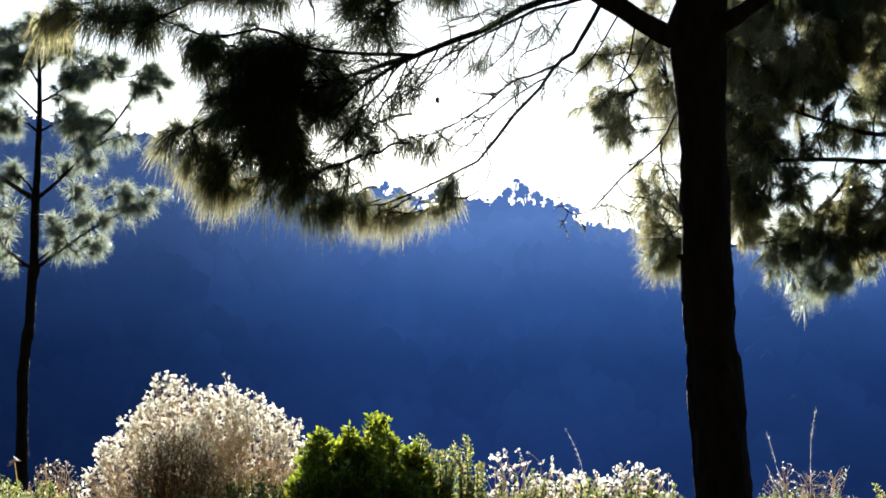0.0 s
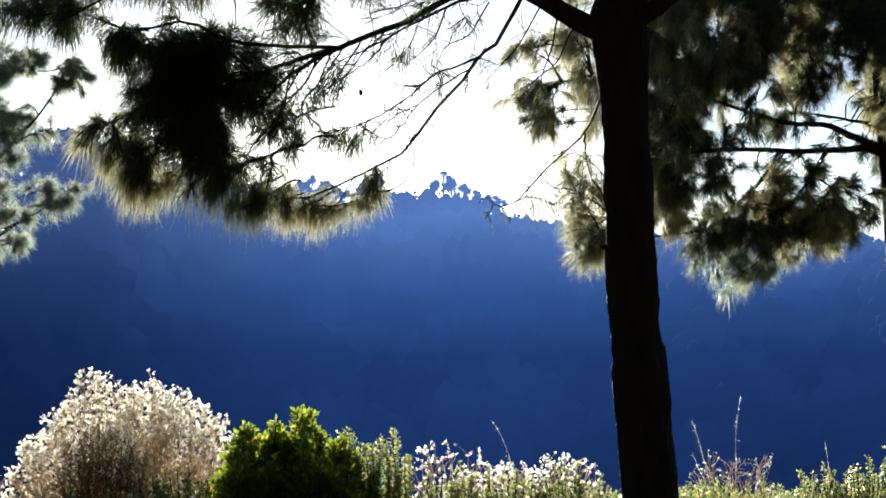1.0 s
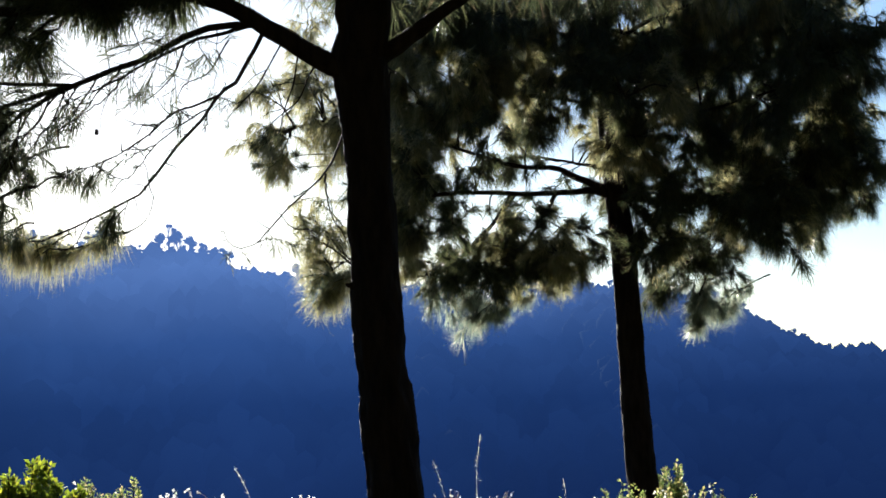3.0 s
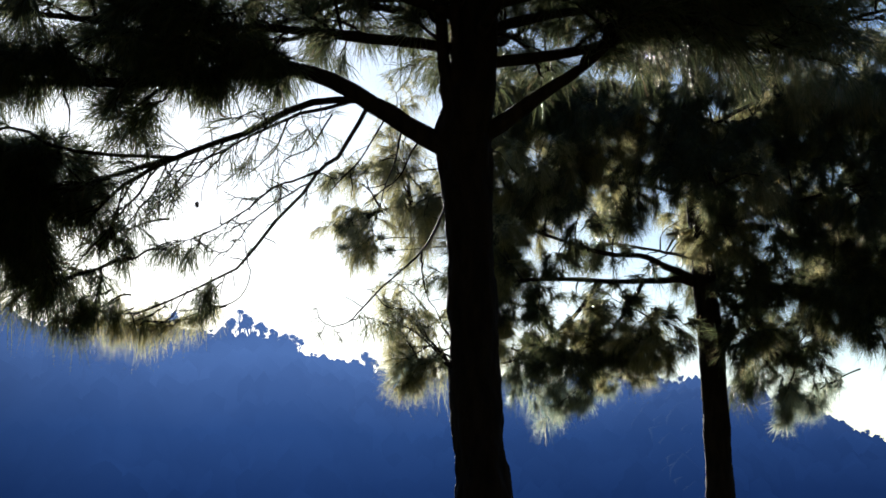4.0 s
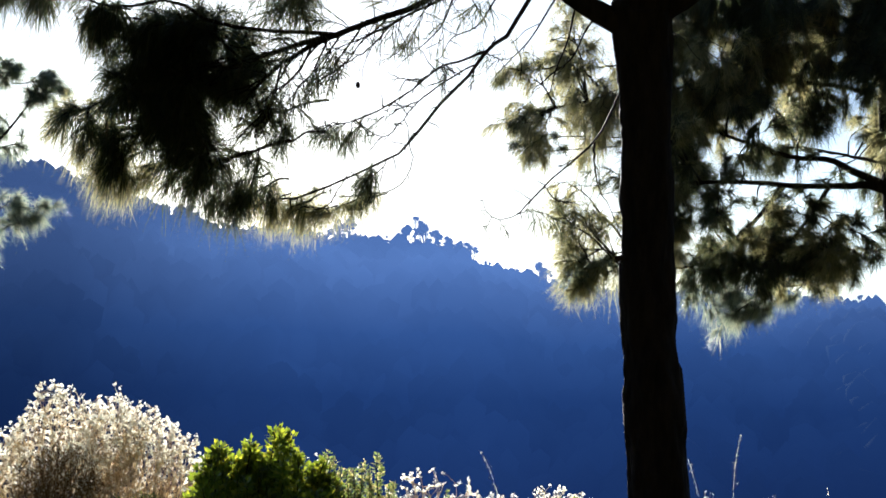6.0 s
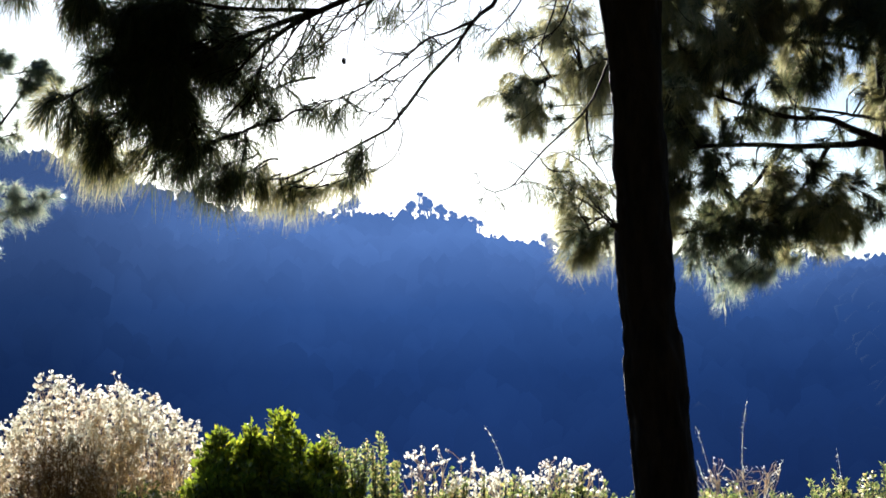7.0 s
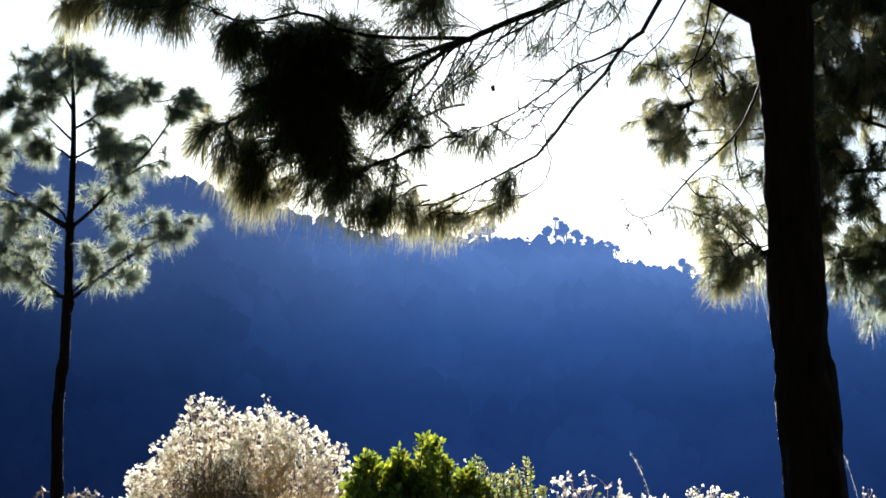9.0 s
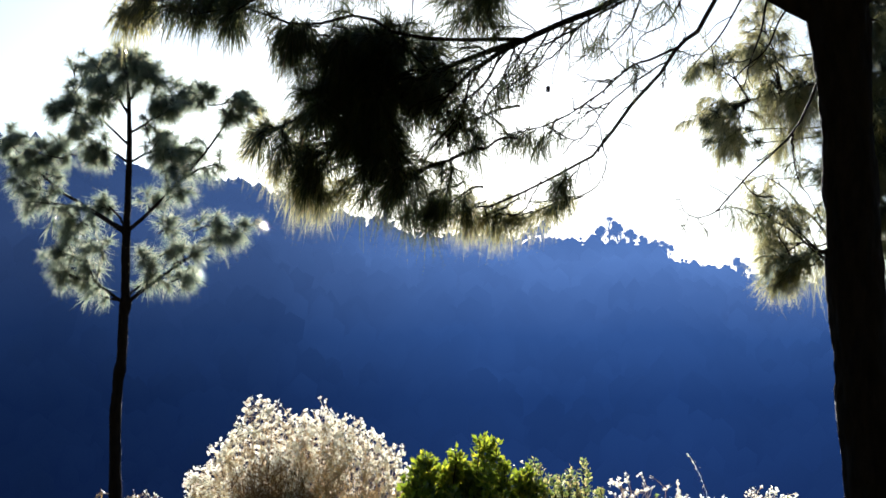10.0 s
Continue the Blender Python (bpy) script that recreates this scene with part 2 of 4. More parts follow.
def bough(tree, seed, p0, p1, r, arch=0.0, twigs=10, reach=0.5, first=0.25, hang=0.0, count=70, length=0.24, bare=0.0, wobble=0.03, fork=3, width=0.003, droop=0.35, name="limb", leaf=None, fine=1.0, thin=0.25):
    """A limb with side twigs that carry brushes of needles: one mesh of wood with its needles under it."""
    rng = np.random.default_rng(seed)
    wood, green = Heap(), Heap()
    if p1 is None:
        line = curve(p0, 16) + 0.004 * rng.normal(size=(16, 3))
    else:
        line = bent(rng, p0, p1, arch, wobble, 16)
    tube(wood, line, np.linspace(r, max(r * thin, 0.005 * fine), 16), 7 if r > 0.02 else 5, 0.06, rng)
    along = unit(np.gradient(line, axis=0))
    tips, ways = [line[-1]], [along[-1]]
    for u in np.linspace(first, 1.0, twigs) + rng.uniform(-0.03, 0.03, twigs):
        k = min(max(u, 0.0), 0.999) * 15
        at = line[int(k)] + (line[min(int(k) + 1, 15)] - line[int(k)]) * (k % 1)
        go = unit(along[int(k)] * 0.7 + unit(rng.normal(size=3)) * 0.95 + np.array((0, 0, hang)))
        far = reach * rng.uniform(0.5, 1.15) * (1.15 - 0.5 * u)
        side = bent(rng, at, at + go * far, 0.08 * far - 0.2 * far * max(-hang, 0), 0.06, 7)
        tube(wood, side, np.linspace(max(0.3 * r, 0.006) * fine, 0.004 * fine, 7), 4)
        if rng.random() < bare:
            continue
        last = unit(side[-1] - side[-2])
        tips.append(side[-1]), ways.append(unit(last + (0, 0, 0.15)))
        for _ in range(fork):
            s = rng.integers(2, 6)
            turn = unit(last * 0.7 + unit(rng.normal(size=3)) * 0.7 + np.array((0, 0, 0.5 * hang)))
            sub = bent(rng, side[s], side[s] + turn * far * rng.uniform(0.3, 0.6), 0, 0.06, 5)
            tube(wood, sub, np.linspace(0.006 * fine, 0.0035 * fine, 5), 3)
            tips.append(sub[-1]), ways.append(turn)
    tufts(green, rng, np.array(tips), np.array(ways), math.ceil(0.62 * count), length, 1.55 * width, droop)   # needles hang in bundles
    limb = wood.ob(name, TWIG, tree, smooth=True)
    green.ob("needles", leaf or NEEDLE, limb, "long drooping green pine needles")
    return limb


def trunk(tree, seed, stops, sides=40, step=0.03, rough=0.05):
    """A trunk through (x, y, z, radius) stops, with plates of bark standing proud."""
    rng = np.random.default_rng(seed)
    stops = np.asarray(stops, float)
    z = np.arange(stops[0, 2], stops[-1, 2], step)
    line = np.stack([np.interp(z, stops[:, 2], stops[:, 0]) + 0.01 * np.sin(2.1 * z + seed), np.interp(z, stops[:, 2], stops[:, 1]), z], -1)
    rad = np.interp(z, stops[:, 2], stops[:, 3])
    heap = Heap()
    tube(heap, line, rad, sides)
    v = heap.v[0]
    mid = np.repeat(line, sides, 0)
    for i in range(len(mid)):
        out = v[i] - mid[i]
        p = Vector((v[i][0] * 9, v[i][1] * 9, v[i][2] * 3.2 + seed))
        plate = noise.noise(p) + 0.5 * noise.noise(p * 2.7)
        v[i] += out * (rough * (1.2 * max(min(plate * 2.2, 0.7), -0.9)) + 0.02 * noise.noise(Vector((v[i][0] * 2, v[i][1] * 2, v[i][2] * 0.9))))
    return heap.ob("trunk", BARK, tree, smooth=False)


# ---- ground, valley and the wooded hill ----
RIDGE_AZ = [-60, -35, -21, -15, -12.0, -9.4, -7.9, -7.1, -4.5, -2.5, -1.9, 0.0, 1.85, 2.15, 3.6, 4.8, 7.0, 10.0, 13.8, 16.5, 18.5, 19.6, 22.5, 35, 60]
RIDGE_EL = [6.0, 8.2, 8.5, 7.5, 6.9, 6.15, 5.8, 5.3, 5.35, 5.25, 5.2, 5.2, 4.75, 4.4, 4.3, 3.85, 3.7, 3.7, 3.65, 3.3, 2.95, 2.5, 1.0, 1.5, 1.0]
RIDGE_R, VALLEY = 520.0, -28.0


def smooth_step(a, b, x):
    t = np.clip((x - a) / (b - a), 0, 1)
    return t * t * (3 - 2 * t)


def ground_z(x, y):
    r, az = np.hypot(x, y), np.degrees(np.arctan2(x, y))
    near = -0.15 * np.clip(r - 13.5, 0, 22) + (VALLEY + 3.3) * smooth_step(34, 190, r)
    # unseen bank beside and behind the camera, added to block sky light on the trunks
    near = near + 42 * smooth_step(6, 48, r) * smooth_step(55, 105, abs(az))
    top = 1.5 + RIDGE_R * np.tan(np.radians(np.interp(az, RIDGE_AZ, RIDGE_EL))) - 6.5
    front = np.cos(np.radians(np.clip(abs(az) * 1.2, 0, 90)))
    rise = smooth_step(190, RIDGE_R, r) * 0.55 + 0.45 * np.clip((r - 190) / (RIDGE_R - 190), 0, 1)
    back = 1 - smooth_step(RIDGE_R + 10, 1100, r)
    gully = 5 * np.sin(az * 0.9) * np.sin(np.pi * np.clip((r - 190) / (RIDGE_R - 190), 0, 1))
    return near + np.where(r > 190, ((top - VALLEY) * rise * back + gully) * np.minimum(front * 1.6, 1), 0)


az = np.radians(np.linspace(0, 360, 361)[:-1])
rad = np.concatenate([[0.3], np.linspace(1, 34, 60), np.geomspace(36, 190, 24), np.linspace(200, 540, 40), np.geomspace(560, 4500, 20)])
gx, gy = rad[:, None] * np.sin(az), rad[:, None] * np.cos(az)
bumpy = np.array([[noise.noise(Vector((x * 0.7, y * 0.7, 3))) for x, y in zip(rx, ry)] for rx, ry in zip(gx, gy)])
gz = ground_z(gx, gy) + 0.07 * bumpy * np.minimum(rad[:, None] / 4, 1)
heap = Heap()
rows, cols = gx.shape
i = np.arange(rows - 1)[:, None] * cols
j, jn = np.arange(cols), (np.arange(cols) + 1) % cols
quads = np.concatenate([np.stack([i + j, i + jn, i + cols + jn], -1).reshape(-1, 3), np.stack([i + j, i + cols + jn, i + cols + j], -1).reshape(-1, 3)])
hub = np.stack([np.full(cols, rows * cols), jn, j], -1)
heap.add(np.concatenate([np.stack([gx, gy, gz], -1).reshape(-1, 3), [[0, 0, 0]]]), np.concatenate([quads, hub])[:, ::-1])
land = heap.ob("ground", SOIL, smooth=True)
# faces past 150 m carry the forest's painted haze glow
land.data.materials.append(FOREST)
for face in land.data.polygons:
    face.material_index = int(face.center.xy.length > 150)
tagged(land, "rough grassy ground falling into a wooded valley", "ground", kind="structure")


def ball(level=2):
    bm = bmesh.new()
    bmesh.ops.create_icosphere(bm, subdivisions=level, radius=1)
    out = np.array([v.co for v in bm.verts]), np.array([[v.index for v in f.verts] for f in bm.faces])
    bm.free()
    return out


def hill_forest(seed, count):
    """The closed canopy of the far hillside: uneven crowns, each with a spray of twig tips."""
    rng = np.random.default_rng(seed)
    bv, bf = ball(1)
    heap = Heap()
    a = np.radians(rng.uniform(-25, 25, count))
    r = np.sqrt(rng.uniform(205**2, (RIDGE_R + 12) ** 2, count))
    x, y = r * np.sin(a), r * np.cos(a)
    z = ground_z(x, y)
    for px, py, pz in zip(x, y, z):
        size = rng.uniform(1.6, 3.2)
        v = bv * (1 + 0.13 * rng.normal(size=(len(bv), 1))) * (size, size, size * rng.uniform(0.9, 1.5))
        heap.add(v + (px, py, pz + size * 1.1), bf)
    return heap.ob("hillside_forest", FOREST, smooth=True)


tagged(hill_forest(5, 4500), "dark wooded hillside under painted blue morning haze", "forest", kind="stuff")


def ridge_woods(seed, count):
    """Trees along the skyline: thin stems with crowns of many leaf sprays, so that the sky shows through."""
    rng = np.random.default_rng(seed)
    bv, bf = ball()
    heap = Heap()
    places = [(-23 + 46 * (n + rng.uniform(-0.4, 0.4)) / count, None) for n in range(count)]
    # single trees that stand out against the sky: degrees and height
    places += [(-13.1, 8.0), (-12.6, 7.0), (-12.1, 8.0), (-8.2, 8.5), (-7.9, 9.5), (-7.6, 8.5), (-4.7, 11.0), (-4.2, 10.0), (-2.75, 11.5), (-2.4, 13.0), (-0.45, 11.0), (-0.12, 14.0), (0.25, 12.5), (0.6, 11.0), (1.05, 10.0), (1.5, 10.0),
               (1.82, 10.5), (4.28, 12.0), (4.5, 10.5), (5.3, 11.5), (5.55, 10.0), (18.6, 10.0), (19.5, 9.0)]
    for degrees, tall in places:
        a = radians(degrees)
        r = RIDGE_R + (rng.uniform(-14, 6) if tall is None else -3.0)
        x, y = r * math.sin(a), r * math.cos(a)
        z = float(ground_z(np.array(x), np.array(y)))
        lone = tall is not None
        tall = tall or rng.uniform(5.5, 8.5)
        stem = bent(rng, (x, y, z - 1), (x + rng.normal() * 0.4, y, z + tall * 0.85), 0, 0.02, 5)
        tube(heap, stem, np.linspace(0.24, 0.12, 5), 4)
        # an umbrella of rounded leaf clumps on forked stems, open between them
        for _ in range(rng.integers(10, 15) if lone else 5):
            around = rng.uniform(0, 2 * np.pi)
            out = rng.uniform(0.03, 0.26) * tall
            c = np.array((x + out * math.cos(around), y + out * math.sin(around), z + tall * (0.93 - 1.6 * (out / tall) ** 1.3) * rng.uniform(0.86, 1.03)))
            tube(heap, bent(rng, stem[rng.integers(1, 4)], c, 0, 0.05, 4), np.linspace(0.26, 0.14, 4), 3)
            size = tall * rng.uniform(0.075, 0.125)
            core = bv * (1 + 0.16 * rng.normal(size=(len(bv), 1))) * (size * 0.55, size * 0.55, size * 0.45)
            heap.add(core + c, bf)
            m = 110 if lone else 60
            q = c + unit(rng.normal(size=(m, 3))) * rng.uniform(0.45, 1, (m, 1)) * (size, size, size * 0.8)
            t1, t2 = unit(rng.normal(size=(m, 3))) * 0.22, unit(rng.normal(size=(m, 3))) * 0.22
            heap.add(np.stack([q - t1, q + t1, q + t2], 1).reshape(-1, 3), np.arange(3 * m).reshape(-1, 3))
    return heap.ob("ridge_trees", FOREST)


tagged(ridge_woods(9, 150), "line of small trees along the skyline of the hill", "forest", kind="stuff")


# ---- the near pine ----
def pine(label):
    ob = new("pine_tree")
    ob.location = (0, 0, 0)
    return tagged(ob, label, "tree")


near_pine = pine("tall dark pine with a bare trunk and hanging needle brushes")
trunk(near_pine, 1, [(1.300, 9.9, -0.25, 0.223), (1.270, 9.9, 0.15, 0.181), (1.250, 9.9, 0.75, 0.166), (1.180, 9.9, 1.7, 0.156), (1.150, 9.9, 2.16, 0.149), (1.090, 9.88, 3.2, 0.144),
                     (1.071, 9.88, 3.55, 0.172), (1.106, 9.8, 3.75, 0.140), (1.156, 9.75, 4.4, 0.121), (1.206, 9.7, 6.5, 0.093), (1.206, 9.7, 9.0, 0.047)], 56, 0.022, 0.085)
B = bough
B(near_pine, 11, (1.03, 9.86, 2.15), (0.96, 9.84, 2.17), 0.035, twigs=0, count=0, name="branch_stub")
# two great limbs of the fork; the left one bends level and runs on over the mass
B(near_pine, 12, [(0.98, 9.88, 3.46), (0.72, 9.92, 3.62), (0.51, 9.95, 3.76), (0.23, 10.0, 3.91), (-0.04, 10.05, 3.97), (-0.44, 10.0, 3.89), (-0.9, 9.95, 3.83), (-1.29, 9.95, 3.83)], None, 0.068, 0, 14, 0.4, 0.5, count=40, bare=0.3, fine=0.7, thin=0.4)
B(near_pine, 13, (1.16, 9.86, 3.52), (2.1, 9.57, 4.2), 0.06, -0.02, 8, 0.5, 0.6, 0.4, count=50, wobble=0.01)
B(near_pine, 33, (1.14, 9.9, 3.58), (1.5, 11.2, 3.72), 0.016, 0.02, 7, 0.4, 0.3, -0.1, count=10, bare=0.8, length=0.12, fine=0.7)
# leaders that rise from the fork beside the stem
B(near_pine, 34, [(1.02, 9.84, 3.55), (0.97, 9.8, 3.8), (0.93, 9.78, 4.2), (0.9, 9.75, 4.8)], None, 0.05, 0, 8, 0.5, 0.6, count=60, thin=0.6)
B(near_pine, 35, [(1.05, 9.8, 3.6), (1.03, 9.72, 3.85), (1.0, 9.65, 4.3), (1.0, 9.6, 4.9)], None, 0.04, 0, 8, 0.5, 0.6, count=60, thin=0.6)
# the limb that falls to the dark mass, and a thinner one below it
B(near_pine, 14, [(0.51, 9.95, 3.77), (0.1, 10.05, 3.74), (-0.23, 10.2, 3.59), (-0.65, 10.4, 3.47), (-0.9, 10.55, 3.37), (-1.08, 10.65, 3.25), (-1.22, 10.75, 3.1)], None, 0.025, 0, 40, 0.42, 0.12, -0.1, count=26, bare=0.4, length=0.16, fine=0.55, thin=0.35)
B(near_pine, 36, [(0.43, 9.95, 3.76), (0.03, 10.1, 3.67), (-0.33, 10.2, 3.5), (-0.64, 10.3, 3.36)], None, 0.014, 0, 14, 0.32, 0.2, -0.25, count=14, bare=0.7, length=0.12, fine=0.5)
B(near_pine, 37, [(-0.33, 10.2, 3.5), (-0.47, 10.3, 3.36), (-0.76, 10.4, 3.19)], None, 0.007, 0, 6, 0.16, 0.3, -0.3, count=10, bare=0.8, length=0.1, fine=0.5)
for n, (x, z, x1, z1) in enumerate([(-0.62, 3.475, -1.05, 3.02), (-0.8, 3.41, -1.2, 2.88), (-0.9, 3.37, -1.28, 2.8), (-0.7, 3.45, -0.95, 3.1), (-0.98, 3.31, -1.14, 2.92), (-0.5, 3.51, -0.86, 3.14), (-0.35, 3.55, -0.75, 3.26), (-0.75, 3.43, -1.12, 3.1)]):
    B(near_pine, 660 + n, (x, 10.39 - 0.58 * (x + 0.62), z), (x1, 10.75, z1), 0.007, -0.03, 9, 0.22, 0.25, -0.25, count=13, bare=0.65, length=0.12, fork=2, fine=0.5)
# the bowed thin limb: it leaves the great limb, sinks in a long arc and ends under the mass
B(near_pine, 15, [(0.53, 9.92, 3.75), (0.43, 10.05, 3.58), (0.34, 10.25, 3.47), (0.25, 10.45, 3.43), (0.14, 10.6, 3.3), (-0.09, 10.8, 3.06), (-0.26, 10.9, 2.86), (-0.44, 11.0, 2.78), (-0.72, 11.1, 2.65), (-0.98, 11.15, 2.57), (-1.21, 11.2, 2.61)], None, 0.015, 0, 20, 0.16, 0.3, -0.2, count=9, bare=0.6, length=0.09, fork=2, fine=0.75, thin=0.35)
B(near_pine, 27, [(0.23, 10.48, 3.42), (0.08, 10.55, 3.37), (-0.06, 10.6, 3.32), (-0.26, 10.7, 3.17), (-0.47, 10.8, 3.06), (-0.78, 10.9, 2.98)], None, 0.009, 0, 18, 0.2, 0.3, -0.1, count=9, bare=0.55, length=0.1, fork=2, fine=0.75)
B(near_pine, 17, [(0.18, 10.55, 3.36), (-0.02, 10.7, 3.25), (-0.2, 10.8, 3.12), (-0.31, 10.85, 2.97), (-0.45, 10.9, 2.96)], None, 0.006, 0, 11, 0.2, 0.15, -0.2, count=8, bare=0.6, length=0.09, fork=2, fine=0.75)
B(near_pine, 18, [(-0.2, 10.92, 2.94), (-0.19, 10.95, 2.77), (-0.3, 10.95, 2.63), (-0.61, 10.95, 2.58)], None, 0.0045, 0, 4, 0.1, 0.4, -0.2, count=8, bare=0.8, length=0.08, fork=1, fine=0.75, thin=0.5)
B(near_pine, 19, [(-0.58, 11.02, 2.72), (-0.65, 11.0, 2.6), (-0.72, 11.0, 2.51), (-0.84, 11.0, 2.51)], None, 0.005, 0, 3, 0.1, 0.4, -0.2, count=14, bare=0.4, length=0.12, fork=1, fine=0.75, thin=0.5)
# small brushes that hang from its twigs
for n, (x, z, x1, z1, c) in enumerate([(-0.6, 3.02, -0.7, 2.97, 26), (-0.68, 3.0, -0.77, 2.95, 30), (-0.5, 3.02, -0.6, 2.93, 34), (-0.36, 2.76, -0.46, 2.68, 50), (-0.42, 2.72, -0.5, 2.63, 40), (-0.36, 3.08, -0.46, 3.0, 14), (0.36, 3.45, 0.2, 3.52, 16), (0.1, 3.35, 0.0, 3.4, 14)]):
    B(near_pine, 680 + n, (x, 10.88, z), (x1, 10.92, z1), 0.005, 0, 3, 0.09, 0.4, -0.1, count=c, length=0.15, fork=1, width=0.0026, droop=0.9, fine=0.5)
for n, (x, y, z, x1, z1) in enumerate([(0.72, 9.95, 3.6, 0.62, 3.2), (0.85, 9.95, 3.55, 0.55, 3.25), (0.62, 9.95, 3.66, 0.3, 3.3), (0.3, 10.1, 3.7, -0.05, 3.42), (0.05, 10.1, 3.68, -0.25, 3.44)]):
    B(near_pine, 690 + n, (x, y, z), (x1, y + 0.7, z1), 0.007, -0.04, 6, 0.2, 0.3, -0.25, count=9, bare=0.75, length=0.1, fork=2, fine=0.5)
# small limb behind the trunk, hooked at its end
B(near_pine, 16, [(1.08, 9.95, 3.4), (1.02, 10.6, 3.15), (1.01, 11.6, 3.07), (0.82, 12.0, 2.92), (0.65, 12.3, 2.75), (0.57, 12.5, 2.67), (0.43, 12.6, 2.64), (0.35, 12.6, 2.7), (0.33, 12.6, 2.77)], None, 0.009, 0, 8, 0.16, 0.3, -0.2, count=8, bare=0.7, length=0.08, fine=0.7, thin=0.4)
B(near_pine, 38, [(1.01, 11.6, 3.07), (1.03, 11.7, 2.95), (1.07, 11.8, 2.8), (1.25, 12.0, 2.54)], None, 0.009, 0, 6, 0.2, 0.3, -0.2, count=9, bare=0.7, length=0.1, fine=0.5)
B(near_pine, 39, [(0.57, 12.5, 2.68), (0.7, 12.5, 2.7), (0.86, 12.5, 2.65)], None, 0.005, 0, 6, 0.11, 0.2, -0.4, count=16, bare=0.3, length=0.15, fork=1, droop=0.9, fine=0.5)
B(near_pine, 41, [(0.74, 12.15, 2.83), (0.82, 12.2, 2.75), (0.95, 12.2, 2.74)], None, 0.005, 0, 4, 0.1, 0.4, -0.2, count=8, bare=0.6, length=0.1, fork=1, fine=0.5)
# the dark mass of brushes, along a spine that carries on from the great limb
SPINE = np.linspace((-0.7, 10.42, 3.46), (-1.75, 11.0, 3.15), 10)
B(near_pine, 29, SPINE[0], SPINE[-1], 0.02, 0.04, 6, 0.35, 0.75, count=90, wobble=0.005)
for n, (x, z) in enumerate([(-2.21, 3.04), (-2.09, 2.90), (-2.00, 2.73), (-1.67, 2.85), (-1.40, 2.66), (-1.95, 3.5), (-1.80, 3.33), (-1.59, 3.40), (-1.35, 3.26), (-1.70, 3.13), (-1.50, 3.03), (-1.89, 3.12), (-1.98, 3.24), (-1.79, 3.50), (-1.52, 3.60), (-1.31, 3.50), (-1.72, 3.6), (-1.38, 3.58), (-1.62, 3.52), (-1.2, 3.34), (-1.46, 3.23), (-1.60, 2.96), (-1.69, 3.30), (-1.53, 3.16)]):
    p = SPINE[4 + n % 6]
    B(near_pine, 600 + n, p, (x, 10.8 + 0.2 * math.sin(n), z), 0.009, 0.03, 6, 0.2, 0.5, 0.0, count=46 if n % 3 else 70, fork=3, length=0.2, width=0.0034, droop=0.6, wobble=0.06)
for n, (x, z) in enumerate([(-1.42, 2.74), (-1.22, 2.8), (-1.66, 2.66), (-1.2, 3.0)]):
    B(near_pine, 640 + n, (x + 0.5, 10.85, z + 0.16), (x, 10.95, z), 0.009, 0.03, 5, 0.2, 0.4, 0.0, count=34, fork=2, length=0.2, width=0.0032, droop=0.7)
# brushes on the lower rim; the olive ones have backlight in their colour
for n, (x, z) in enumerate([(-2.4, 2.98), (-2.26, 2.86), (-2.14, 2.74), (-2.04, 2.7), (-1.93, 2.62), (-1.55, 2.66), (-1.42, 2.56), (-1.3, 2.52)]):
    B(near_pine, 50 + n, (x + 0.36, 11.0, z + 0.16), (x, 11.1, z), 0.008, 0.03, 5, 0.16, 0.45, 0.0, count=78, fork=2, length=0.18, width=0.0021, droop=0.8, leaf=LIT_OLIVE if n < 5 else NEEDLE, fine=0.6)
# more rim brushes, all in the olive tone painted as lit
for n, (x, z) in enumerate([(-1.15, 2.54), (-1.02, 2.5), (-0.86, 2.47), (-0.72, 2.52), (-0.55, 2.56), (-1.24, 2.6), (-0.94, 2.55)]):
    B(near_pine, 760 + n, (x + 0.22, 11.12, z + 0.07), (x, 11.25, z), 0.006, 0.0, 3, 0.1, 0.3, 0.0, count=70, fork=2, length=0.15, width=0.0021, droop=0.9, leaf=LIT_OLIVE, fine=0.5)
# the long arms towards the young pine, with round drooping brushes
B(near_pine, 60, [(-0.65, 10.4, 3.47), (-1.0, 10.45, 3.49), (-1.41, 10.5, 3.54), (-1.62, 10.45, 3.65), (-1.93, 10.4, 3.59), (-2.1, 10.4, 3.62), (-2.35, 10.4, 3.71), (-2.66, 10.4, 3.68), (-2.95, 10.4, 3.82)], None, 0.014, 0, 8, 0.16, 0.4, 0.0, count=40, length=0.2, droop=0.8, width=0.0034, fine=0.6)
B(near_pine, 61, [(-1.29, 9.95, 3.83), (-1.8, 10.1, 3.82), (-2.11, 10.2, 3.81), (-2.41, 10.2, 3.82), (-2.65, 10.2, 3.92), (-2.9, 10.2, 4.05)], None, 0.016, 0, 7, 0.16, 0.45, 0.0, count=40, length=0.2, droop=0.8, width=0.0034, fine=0.6)
for n, (x, z) in enumerate([(-2.14, 3.56), (-2.08, 3.5), (-2.46, 3.7), (-2.75, 3.76), (-3.0, 3.78), (-3.1, 3.74), (-1.84, 3.48), (-2.6, 3.74)]):
    B(near_pine, 620 + n, (x + 0.26, 10.5, z + 0.04), (x, 10.55, z), 0.008, 0.02, 4, 0.11, 0.5, 0.0, count=62, fork=2, length=0.2, width=0.0034, droop=0.8, fine=0.6, leaf=LIT_OLIVE if x < -2.9 else None)
